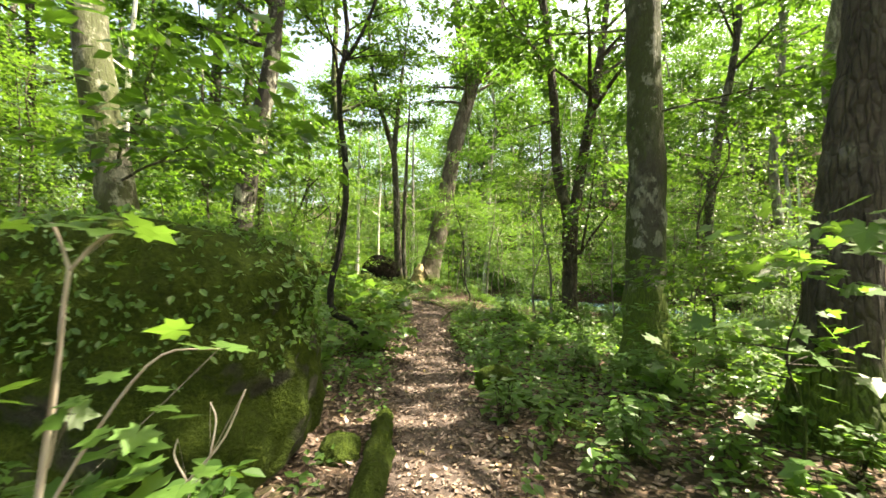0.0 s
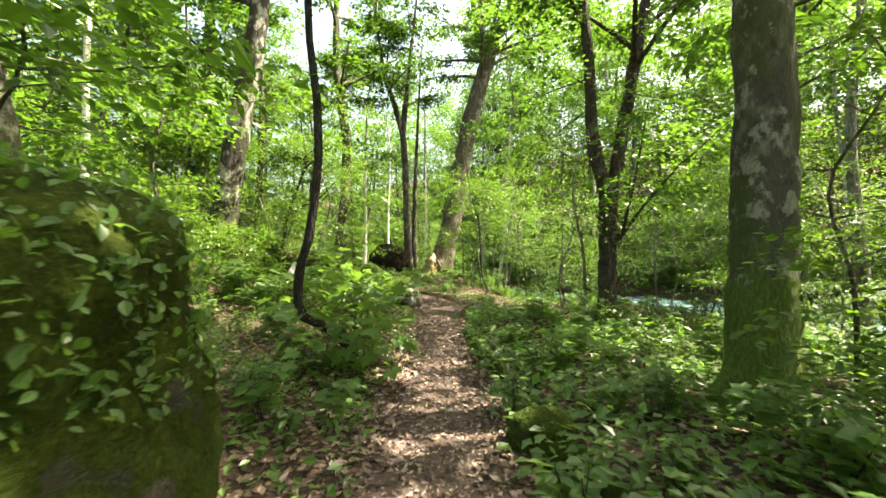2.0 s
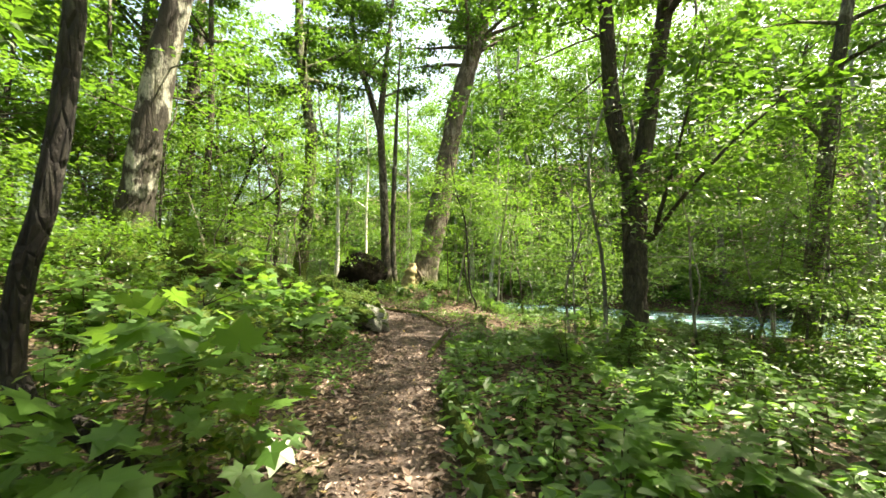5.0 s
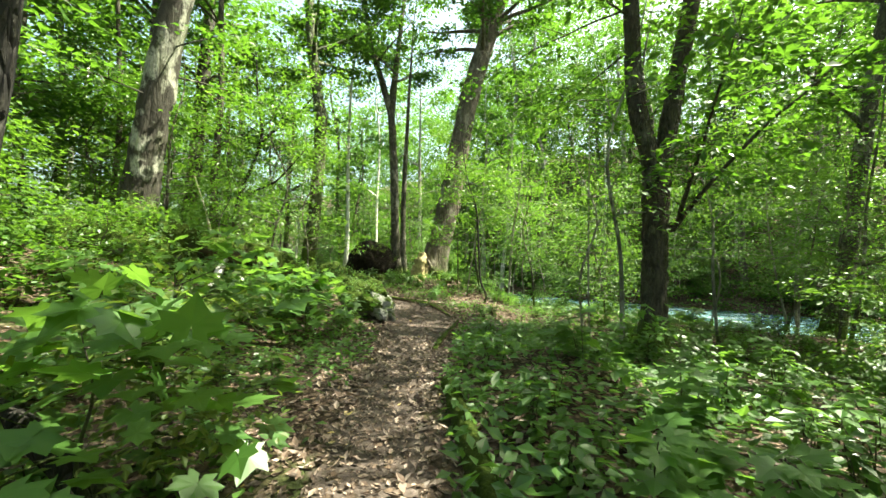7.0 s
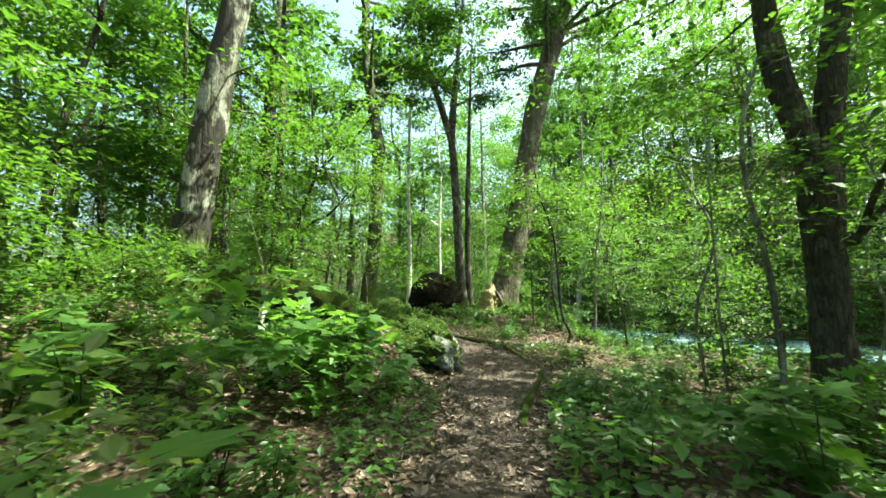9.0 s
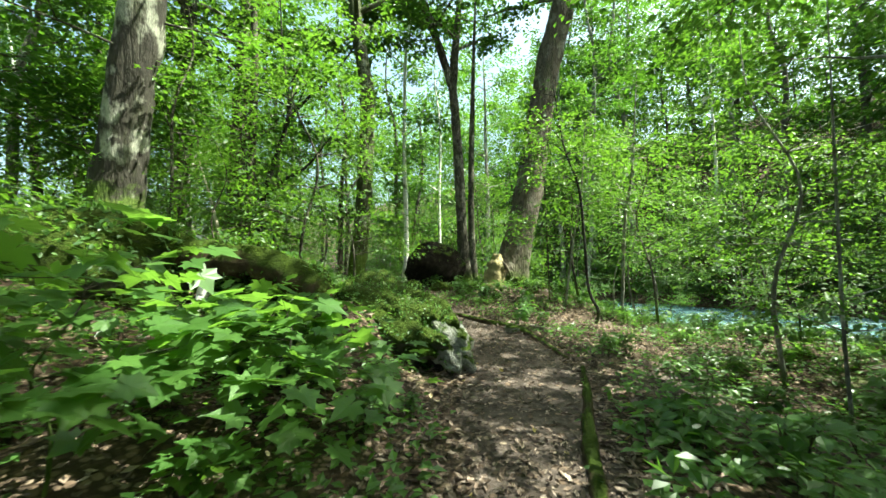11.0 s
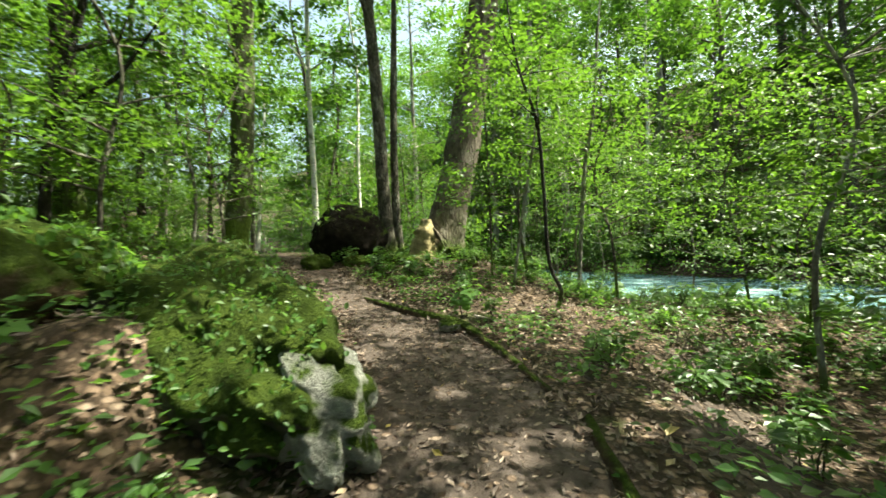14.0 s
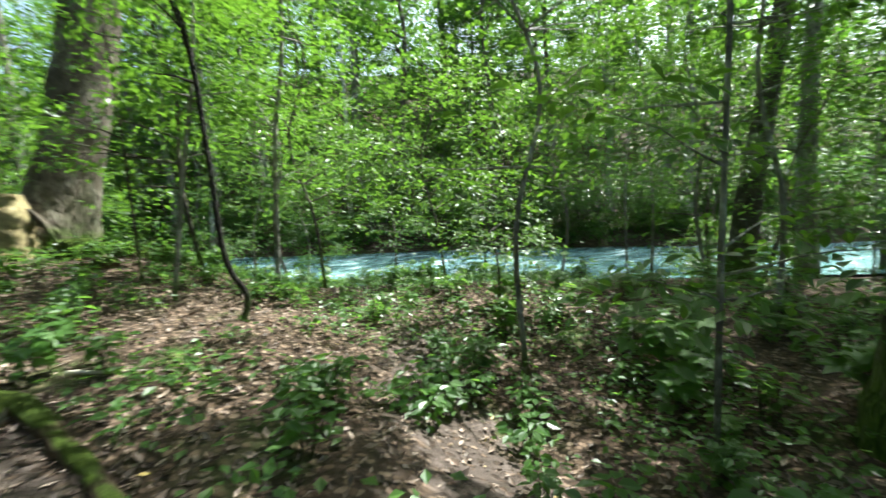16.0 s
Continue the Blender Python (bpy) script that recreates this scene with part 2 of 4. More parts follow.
def stick_material():
    m, nt, bsdf, out = material("bleached stick")
    n = noise_tex(nt, 12, 4, 0.6, "Object", (1, 1, 0.3))
    nt.links.new(ramp(nt, n, ((0.3, (0.22, 0.18, 0.13)), (0.7, (0.5, 0.45, 0.38)))), bsdf.inputs["Base Color"])
    bsdf.inputs["Roughness"].default_value = 0.8
    return m


stick_mat = stick_material()


def birch_material():
    m, nt, bsdf, out = material("white birch bark")
    n = noise_tex(nt, 10, 4, 0.7, "Object", (0.5, 0.5, 2.5))
    b = noise_tex(nt, 2.4, 3, 0.6)
    c = ramp(nt, n, ((0.34, (0.05, 0.045, 0.04)), (0.44, (0.6, 0.58, 0.53)), (0.8, (0.75, 0.73, 0.69))))
    nt.links.new(mix(nt, grey(nt, b, 0.55, 0.68), c, (0.12, 0.13, 0.07)), bsdf.inputs["Base Color"])
    bsdf.inputs["Roughness"].default_value = 0.6
    bump(nt, bsdf, n, 0.4, 0.01)
    return m


birch_mat = birch_material()
stem_green = bark_material("green stem", (0.05, 0.05, 0.02), (0.11, 0.11, 0.045), (0.12, 0.11, 0.06), 0.2, 0.02, 20.0)

# ---------------------------------------------------------------- mesh tools


def mesh_of(name, verts, faces, mat, smooth=True):
    """A mesh from arrays of corners and of triangles or quads."""
    me = bpy.data.meshes.new(name)
    verts, faces = np.asarray(verts, np.float32), np.asarray(faces, np.int32)
    k = faces.shape[1]
    me.vertices.add(len(verts))
    me.vertices.foreach_set("co", verts.ravel())
    me.loops.add(faces.size)
    me.loops.foreach_set("vertex_index", faces.ravel())
    me.polygons.add(len(faces))
    me.polygons.foreach_set("loop_start", np.arange(0, faces.size, k, dtype=np.int32))
    me.polygons.foreach_set("use_smooth", np.full(len(faces), smooth))
    me.update(calc_edges=True)
    me.materials.append(mat)
    return me


def part(name, me, parent, label="", m=None):
    ob = new(name, me)
    ob.parent = parent
    if m is not None:
        ob.matrix_basis = m
    return tagged(ob, label)


def join_arrays(pieces):
    vs, fs, at = [], [], 0
    for v, f in pieces:
        vs.append(v)
        fs.append(f + at)
        at += len(v)
    return np.concatenate(vs), np.concatenate(fs)


def rand(seed):
    return np.random.default_rng(seed)


def unit(a):
    return a / np.maximum(np.linalg.norm(a, axis=-1, keepdims=True), 1e-9)


def smooth_line(pts, n):
    """n places along a rounded line through a few corner places (x, y, z, radius)."""
    p = np.asarray(pts, float)
    q = np.vstack([2 * p[0] - p[1], p, 2 * p[-1] - p[-2]])
    out = []
    for u in np.linspace(0, len(p) - 1, n):
        i = min(int(u), len(p) - 2)
        t = u - i
        a, b, c, d = q[i], q[i + 1], q[i + 2], q[i + 3]
        out.append(0.5 * (2 * b + (c - a) * t + (2 * a - 5 * b + 4 * c - d) * t * t + (3 * b - a - 3 * c + d) * t ** 3))
    out = np.array(out)
    out[:, 3] = np.maximum(out[:, 3], 0.001)
    return out


def tube(line, sides=8, rough=0.0, rng=None, cap=True, flare=0.0):
    """A round limb along a line of (x, y, z, radius), as corners and quads."""
    line = np.asarray(line, float)
    n = len(line)
    tan = unit(np.gradient(line[:, :3], axis=0))
    ref = np.where(np.abs(tan[:, 2:3]) > 0.9, np.array([[1.0, 0, 0]]), np.array([[0, 0, 1.0]]))
    if np.abs(tan[0, 2]) > 0.5:
        ref = np.tile([[1.0, 0, 0]], (n, 1))
    s = unit(np.cross(tan, ref))
    u = np.cross(s, tan)
    a = np.linspace(0, 2 * np.pi, sides, endpoint=False)
    r = np.repeat(line[:, 3:4], sides, 1)
    if rough and rng is not None:
        w = rng.normal(0, 1, (n, sides))
        w = (w + np.roll(w, 1, 1) + np.roll(w, 1, 0)) / 1.7
        ridge = np.sin(a * 3 + rng.uniform(0, 6))[None] * 0.5 + np.sin(a * 5 + rng.uniform(0, 6))[None] * 0.35
        r = r * (1 + rough * (w + ridge))
    if flare:
        h = np.clip(1 - np.linspace(0, 1, n) * 5.5, 0, 1)[:, None] ** 2
        r = r * (1 + flare * h * (1 + 0.6 * np.sin(a * 4 + 1.3)[None] + 0.4 * np.sin(a * 7)[None]))
    v = line[:, None, :3] + r[..., None] * (np.cos(a)[None, :, None] * s[:, None] + np.sin(a)[None, :, None] * u[:, None])
    v = v.reshape(-1, 3)
    i, j = np.meshgrid(np.arange(n - 1), np.arange(sides), indexing="ij")
    jn = (j + 1) % sides
    f = np.stack([i * sides + j, i * sides + jn, (i + 1) * sides + jn, (i + 1) * sides + j], -1).reshape(-1, 4)
    if cap:
        v = np.vstack([v, line[0, :3], line[-1, :3]])
        k = np.arange(0, sides, 2)
        bot = np.stack([np.full(len(k), n * sides), (k + 2) % sides, k + 1, k], -1)
        top = np.stack([np.full(len(k), n * sides + 1), (n - 1) * sides + k, (n - 1) * sides + k + 1, (n - 1) * sides + (k + 2) % sides], -1)
        f = np.vstack([f, bot, top])
    return v, f


# leaf shapes: across, along, up; a fold along the midrib
LEAF2 = (np.array([[0, 0, 0], [0.3, 0.48, 0.07], [0, 1, -0.06], [-0.3, 0.48, 0.07]]), np.array([[0, 1, 2], [0, 2, 3]]))
CURL = (np.array([[0, 0, 0.05], [0.26, 0.45, 0.16], [0.04, 1, 0.2], [-0.25, 0.55, 0.12], [0, 0.45, -0.02]]), np.array([[0, 1, 4], [1, 2, 4], [2, 3, 4], [3, 0, 4]]))
LEAF4 = (np.array([[0, 0, 0], [0.26, 0.3, 0.06], [0.27, 0.62, 0.05], [0, 1, -0.08], [-0.27, 0.62, 0.05], [-0.26, 0.3, 0.06]]),
         np.array([[0, 1, 2], [0, 2, 3], [0, 3, 4], [0, 4, 5]]))


def maple_shape():
    half = [(0.05, 0.0), (0.34, -0.10), (0.28, 0.12), (0.62, 0.22), (0.50, 0.38), (0.60, 0.62), (0.30, 0.58), (0.20, 0.72), (0.0, 1.05)]
    edge = half + [(-x, y) for x, y in half[-2::-1]]
    v = [(0, 0.3, 0)] + [(x, y, 0.05 * abs(x) - 0.12 * max(0, y - 0.6) - 0.1 * max(0, abs(x) - 0.4)) for x, y in edge]
    n = len(edge)
    return np.array(v), np.array([(0, i + 1, i + 2) for i in range(n - 1)])


MAPLE = maple_shape()


def leaves(pos, along, up, size, shape):
    """Corners and triangles of many leaves, each with its place, direction, face and length."""
    v, f = shape
    along = unit(along)
    side = unit(np.cross(along, up))
    nor = np.cross(side, along)
    c = pos[:, None] + size[:, None, None] * (v[None, :, 0:1] * side[:, None] + v[None, :, 1:2] * along[:, None] + v[None, :, 2:3] * nor[:, None])
    k = len(v)
    ff = f[None] + (np.arange(len(pos)) * k)[:, None, None]
    return c.reshape(-1, 3), ff.reshape(-1, 3)


def sprays(rng, centre, heading, radius, count, size, shape, tilt=0.35, flat=0.08, spread=0.42):
    """Flat sprays of leaves: each runs from its centre along its heading."""
    m = len(centre)
    idx = np.repeat(np.arange(m), count)
    n = len(idx)
    h = unit(heading)[idx]
    up = np.array([0, 0, 1.0])
    side = unit(np.cross(h, up))
    rad = (np.broadcast_to(radius, (m,)))[idx]
    u = rng.uniform(0.0, 1.0, n) ** 0.8
    w = rng.normal(0, 1, n) * spread * (1.1 - 0.55 * u)
    p = centre[idx] + h * (u * rad)[:, None] + side * (w * rad)[:, None]
    p[:, 2] += rng.normal(0, flat, n) * rad - 0.16 * rad * (u ** 2 + w ** 2)
    al = h * 0.6 + side * (np.sign(w) * rng.uniform(0.2, 1.2, n))[:, None] + rng.normal(0, 0.3, (n, 3))
    al[:, 2] -= 0.18
    nor = up[None] + rng.normal(0, tilt, (n, 3))
    s = size * rng.uniform(0.6, 1.25, n)
    return leaves(p, al, nor, s, shape)


# ---------------------------------------------------------------- the lie of the land
PATH_Y = np.array([-60, -4, 0, 4.8, 9.4, 12.4, 14.2, 16.0, 18.0, 19.5, 23.5, 28, 60])
PATH_X = np.array([2, 0.2, -0.05, -0.1, -0.28, -0.32, -0.5, -0.95, -1.8, -2.7, -5.2, -8.2, -30])
PATH_W = np.array([0.4, 0.4, 0.40, 0.33, 0.28, 0.50, 0.66, 0.66, 0.5, 0.42, 0.4, 0.4, 0.4])


def step(lo, hi, v):
    t = np.clip((v - lo) / (hi - lo), 0, 1)
    return t * t * (3 - 2 * t)


def wave(x, y, s):
    return (np.sin(x * s + 1.3 * np.sin(y * s * 0.7)) * np.cos(y * s * 0.9 + 0.8 * np.sin(x * s * 1.3 + 2)))


def off_path(x, y):
    return np.abs(x - np.interp(y, PATH_Y, PATH_X)) - np.interp(y, PATH_Y, PATH_W) + 0.07 * wave(x, y, 2.3) + 0.05 * wave(x + 2, y, 5.1)


def river_n(x, y):
    return 0.65 * x + 0.76 * y + 0.5 * np.sin((0.76 * x - 0.65 * y) * 0.23)


WATER = -1.0


def height(x, y):
    """Height of the ground at x, y."""
    x, y = np.asarray(x, float), np.asarray(y, float)
    away = step(0.0, 1.2, off_path(x, y))
    z = 0.05 * wave(x, y, 0.9) * away + 0.035 * wave(x + 3, y, 2.6) * away + 0.012 * wave(x, y + 5, 7.0) + 0.02 * away
    left = -x + np.interp(y, PATH_Y, PATH_X)
    z += step(1.0, 3.4, left) * 0.25 + step(3.0, 7.0, left) * 1.25 * (0.45 + 0.55 * step(4, 11, y)) + step(7, 40, left) * 1.0
    z += 0.5 * step(17.5, 24, y) * step(4.0, -0.5, x)
    z -= 0.4 * step(0.7, 3.0, x) * step(6, 12, y)
    z -= 0.45 * np.exp(-((x - 2.9) ** 2 + (y - 15.4) ** 2) / 3.5)
    z += 0.32 * np.exp(-(((x - 1.45) / 0.85) ** 2 + ((y - 9.7) / 0.9) ** 2))
    z += 0.4 * np.exp(-(((x + 3.0) / 0.7) ** 2 + ((y - 14.1) / 0.9) ** 2))
    z += 0.36 * np.exp(-(((x + 2.5) / 0.55) ** 2 + ((y - 13.7) / 0.6) ** 2))
    n = river_n(x, y)
    far = step(29.4, 31.0, n)
    z = z * (1 - step(17, 23, n)) + (-1.15) * step(17, 23, n)
    z -= 0.55 * step(22.3, 24.0, n) * (1 - far)
    z += far * (0.9 + 0.12 * wave(x, y, 1.3)) + step(31, 75, n) * 21 + step(75, 300, n) * 25
    return z


def place(x, y, dz=0.0):
    return float(height(x, y)) + dz


def axis(lo, hi, fine_lo, fine_hi, d):
    core = np.arange(fine_lo, fine_hi + d / 2, d)
    out, s, v = [], d, fine_hi
    while v < hi:
        s *= 1.14
        v += s
        out.append(v)
    low, s, v = [], d, fine_lo
    while v > lo:
        s *= 1.14
        v -= s
        low.append(v)
    return np.concatenate([low[::-1], core, out])


gx, gy = axis(-1500, 1500, -6, 7, 0.11), axis(-1500, 1500, -1, 24, 0.13)
GX, GY = np.meshgrid(gx, gy, indexing="ij")
GZ = height(GX, GY)
ni, nj = np.meshgrid(np.arange(len(gx) - 1), np.arange(len(gy) - 1), indexing="ij")
w_ = len(gy)
quads = np.stack([ni * w_ + nj, (ni + 1) * w_ + nj, (ni + 1) * w_ + nj + 1, ni * w_ + nj + 1], -1).reshape(-1, 4)
ground_me = mesh_of("ground", np.stack([GX, GY, GZ], -1).reshape(-1, 3), quads, ground_mat)
trod = step(0.28, -0.12, off_path(GX, GY))
side_track = np.exp(-((GX - 0.7 - (GY - 12.5) * 0.45) / 0.55) ** 2) * step(12.5, 14, GY) * step(19, 16.5, GY)
trod = np.maximum(trod, side_track)
attr = ground_me.attributes.new("trod", "FLOAT", "POINT")
attr.data.foreach_set("value", trod.ravel().astype(np.float32))
ground = tagged(new("ground", ground_me), "brown forest floor with a trodden earth path and dead leaves", "ground", kind="structure")

# river: a sheet of water in its bed
along = np.linspace(-90, 90, 120)
across = np.linspace(21.8, 30.8, 14)
A, C = np.meshgrid(along, across, indexing="ij")
wx, wy = 0.65 * C + 0.76 * A, 0.76 * C - 0.65 * A
wz = WATER + 0.03 * wave(wx, wy, 2.1) + 0.02 * wave(wx, wy, 5.3)
ni, nj = np.meshgrid(np.arange(119), np.arange(13), indexing="ij")
wq = np.stack([ni * 14 + nj, ni * 14 + nj + 1, (ni + 1) * 14 + nj + 1, (ni + 1) * 14 + nj], -1).reshape(-1, 4)
tagged(new("water", mesh_of("water", np.stack([wx, wy, wz], -1).reshape(-1, 3), wq, water_mat)), "pale turquoise shallow river water with small white riffles", "river", kind="structure")

# ---------------------------------------------------------------- trees


def crown_arrays(rng, limbs, leaf, per, radius, shape=LEAF2, step_len=0.75, tilt=0.4):
    """Sprays of leaves along the outer part of limbs."""
    cs, hs = [], []
    for line in limbs:
        n = len(line)
        for k in range(max(1, n // 3), n):
            d = line[k, :3] - line[max(0, k - 2), :3]
            for side in (-1, 1, 0):
                if rng.uniform() < 0.15:
                    continue
                a = math.atan2(d[1], d[0]) + side * rng.uniform(0.5, 1.3) + rng.normal(0, 0.25)
                cs.append(line[k, :3] + rng.normal(0, 0.12, 3))
                hs.append((math.cos(a), math.sin(a), rng.normal(0, 0.15)))
    cs, hs = np.array(cs), np.array(hs)
    rad = radius * rng.uniform(0.6, 1.3, len(cs))
    return sprays(rng, cs, hs, rad, per, leaf, shape, tilt)


def limb(rng, start, heading, rise, length, r, n=8):
    """A limb that goes out along a heading, bends up or down and thins."""
    t = np.linspace(0, 1, n)
    wob = np.cumsum(rng.normal(0, 0.05, (n, 3)), 0) * length * 0.35
    d = np.array([math.cos(heading), math.sin(heading), 0])
    p = np.array(start)[None] + d[None] * (t * length * 0.85)[:, None] + wob * t[:, None]
    p[:, 2] += length * (rise * t - 0.25 * rise * t * t)
    return np.column_stack([p, r * (1 - 0.86 * t)])


G1 = "tall trees by the path"


def make_tree(name, label, seed, line, bark, leafmat, low, high, n_limbs, reach, leaf=0.17, per=18, forks=(), group="", flare=0.55, sides=14, rough=0.05, spray=0.75, category="tree", extra_limbs=()):
    """A tree on a given trunk line (x, y, z, radius), with forks, limbs and a crown between two heights."""
    rng = rand(seed)
    if group == G1:
        n_limbs, reach, per, leaf = int(n_limbs * 1.7), reach * 1.3, 28, 0.2
    base = np.array(line[0][:3], float)
    rel = [np.array([(p[0] - base[0], p[1] - base[1], p[2] - base[2], p[3]) for p in ln]) for ln in (line, *forks)]
    pieces, fork_pieces, limbs = [], [], []
    for i, ln in enumerate(rel):
        s = smooth_line(ln, (44 if group == G1 else 22) if i == 0 else 22)
        if i == 0:
            s = np.vstack([[*s[0, :3] - np.array([0, 0, 0.35]), s[0, 3]], s])
        (pieces if i == 0 else fork_pieces).append(tube(s, sides if i == 0 else 10, rough, rng, True, flare if i == 0 else 0))
        top = s[-1]
        for k in range(n_limbs if i == 0 else max(3, n_limbs // 2)):
            z = rng.uniform(low, high)
            j = int(np.argmin(np.abs(s[:, 2] - z)))
            if abs(s[j, 2] - z) > 0.6:
                continue
            frac = (z - low) / max(0.1, high - low)
            ll = limb(rng, s[j, :3], rng.uniform(0, 6.28), rng.uniform(0.15, 0.75), reach * rng.uniform(0.6, 1.15) * (1 - 0.45 * frac), min(s[j, 3] * 0.5, 0.02 + reach * 0.018), 9)
            limbs.append(ll)
        for k in range(0 if i == 0 and forks else 2):
            limbs.append(limb(rng, top[:3], rng.uniform(0, 6.28), 1.1, reach * 0.6, top[3] * 0.9, 8))
    for x, y, z, heading, rise, length in extra_limbs:
        limbs.append(limb(rng, (x - base[0], y - base[1], z - base[2]), radians(heading), rise, length, 0.024, 12))
    boughs = []
    for ll in limbs:
        if group == G1:
            boughs.append([])
        into = boughs[-1] if group == G1 else pieces
        into.append(tube(ll, 6, 0, None, False) if group == G1 else tube(ll[::2], 4, 0, None, False))
        for k in (4, 6):
            if rng.uniform() < 0.8:
                tw = limb(rng, ll[k, :3], math.atan2(ll[k, 1] - ll[0, 1], ll[k, 0] - ll[0, 0]) + rng.choice([-0.9, 0.9]), 0.2, reach * 0.3, ll[k, 3] * 0.7, 5)
                into.append(tube(tw, 4, 0, None, False))
    root = tagged(new(name), label, category, group)
    root.empty_display_size = 0.3
    root.matrix_basis = Matrix.Translation(base)
    v, f = join_arrays(pieces)
    stem = part("trunk", mesh_of("trunk", v, f, bark), root)
    for b in fork_pieces:
        part("fork", mesh_of("fork", *b, bark), stem)
    for b in boughs:
        part("limb", mesh_of("limb", *join_arrays(b), bark), stem)
    high = limbs[:len(limbs) - len(extra_limbs)]
    v, f = crown_arrays(rng, high, leaf, per, spray)
    if extra_limbs:
        v, f = join_arrays([(v, f), crown_arrays(rng, limbs[len(high):], 0.17, 15, spray)])
    part("crown", mesh_of("crown", v, f, leafmat, False), root)
    return root


def up(x, y, zs, rs, dx=0.0, dy=0.0, z0=None):
    """A straight trunk line from the ground, leaning dx, dy at its top."""
    g = place(x, y) if z0 is None else z0
    h = zs[-1]
    return [(x + dx * z / h, y + dy * z / h, g + z, r) for z, r in zip(zs, rs)]


# leaning tree behind the bend of the path
make_tree("leaning_tree", "large leaning tree with ridged brown bark and forked top", 11,
          [(-0.98, 24.2, place(-0.98, 24.2), 0.64), (-0.62, 24.2, 2.0, 0.55), (-0.22, 24.2, 3.75, 0.5), (0.21, 24.2, 6.4, 0.47), (0.63, 24.2, 8.9, 0.43), (1.12, 24.3, 10.8, 0.42), (1.6, 24.4, 12.6, 0.40)],
          bark_brown, leaf_canopy, 10, 19, 13, 4.3, forks=([(1.6, 24.4, 12.4, 0.36), (1.15, 24.3, 13.8, 0.27), (0.72, 24.4, 16.0, 0.22), (0.4, 24.6, 19.0, 0.16), (0.0, 25, 22.0, 0.05)],
          [(1.6, 24.4, 12.4, 0.37), (2.1, 24.5, 14.0, 0.30), (3.1, 24.6, 16.5, 0.22), (3.7, 25, 20, 0.14), (4.2, 25, 23, 0.04)]), group=G1, flare=0.45, sides=20)
# forked tree on the river side
make_tree("forked_tree", "dark forked tree with a knot below its crotch", 12,
          [(4.1, 13.2, place(4.1, 13.2), 0.27), (4.12, 13.2, 1.0, 0.235), (4.12, 13.2, 1.9, 0.23), (4.13, 13.2, 3.0, 0.25), (4.13, 13.2, 3.35, 0.24)],
          bark_dark, leaf_canopy, 7.0, 13, 12, 3.9, forks=([(4.1, 13.2, 3.0, 0.19), (3.95, 13.2, 3.6, 0.18), (3.75, 13.2, 4.4, 0.17), (3.65, 13.2, 5.4, 0.16), (3.6, 13.2, 6.6, 0.15), (3.4, 13.3, 9, 0.12), (3.0, 13.4, 13, 0.04)],
          [(4.15, 13.2, 3.0, 0.20), (4.3, 13.2, 3.7, 0.18), (4.42, 13.2, 4.4, 0.175), (4.58, 13.2, 5.4, 0.165), (4.79, 13.2, 6.6, 0.155), (5.2, 13.3, 9, 0.12), (5.6, 13.3, 13, 0.04)],
          [(4.15, 13.15, 2.0, 0.10), (4.38, 13.08, 2.05, 0.10), (4.44, 13.05, 2.08, 0.05)]), group=G1, flare=0.35,
          extra_limbs=((3.65, 13.2, 5.6, 115, -0.12, 4.2), (3.6, 13.2, 6.4, 150, -0.1, 4.0), (4.6, 13.2, 5.5, 70, -0.1, 4.0), (4.7, 13.2, 6.0, 20, 0.0, 4.0), (3.6, 13.2, 6.2, 215, 0.0, 3.2),
                     # eight high limbs above the view, added to shade the path
                     *[(3.3 if k % 2 else 5.2, 13.3, 8.3 + 0.35 * k, 45 + 11 * k, 0.2, 6.5) for k in range(8)]))
make_tree("tall_tree", "straight grey tree with mottled bark and mossy foot", 13,
          [(2.97, 6.05, place(2.97, 6.05), 0.31), (3.0, 6.05, 1.0, 0.275), (3.02, 6.05, 2.0, 0.27), (3.02, 6.05, 3.4, 0.25), (2.98, 6.05, 5.6, 0.235), (2.95, 6, 9, 0.2), (2.9, 6, 15, 0.08)],
          bark_mottled, leaf_canopy, 7.5, 14.5, 13, 4.2, group=G1, flare=0.5, sides=18,
          extra_limbs=((2.97, 6.05, 4.4, 60, 0.1, 3.0), (2.97, 6.05, 5.2, 150, 0.05, 2.6), (2.97, 6.05, 3.8, -40, 0.1, 2.6)))
make_tree("tall_tree", "thick dark tree trunk with rough bark", 14,
          [(3.42, 3.6, place(3.42, 3.6), 0.30), (3.58, 3.6, 1.68, 0.26), (3.77, 3.6, 2.95, 0.25), (3.95, 3.6, 4.4, 0.24), (4.6, 4.6, 9, 0.2), (4.8, 5.2, 15, 0.07)],
          bark_dark, leaf_canopy, 7.5, 14.5, 11, 4.0, group=G1, flare=0.6, sides=16)
make_tree("tall_tree", "grey tree leaning outward behind a mossy boulder", 15,
          [(-4.6, 6.1, place(-4.6, 6.1), 0.28), (-4.85, 6.1, 2.0, 0.26), (-5.13, 6.1, 3.3, 0.245), (-5.42, 6.1, 4.6, 0.235), (-5.7, 6.1, 6.2, 0.22), (-6.3, 6.2, 10, 0.16), (-6.6, 6.2, 15, 0.06)],
          bark_mottled, leaf_canopy, 6, 14, 9, 3.4, group=G1, sides=16,
          extra_limbs=((-4.95, 6.1, 2.7, -36, 0.03, 5.0), (-4.95, 6.1, 2.9, -52, 0.05, 5.0), (-5.1, 6.1, 3.4, 10, 0.05, 3.0), (-5.2, 6.1, 3.7, 60, 0.1, 3.0), (-5.0, 6.1, 2.9, 120, 0.0, 2.6)))
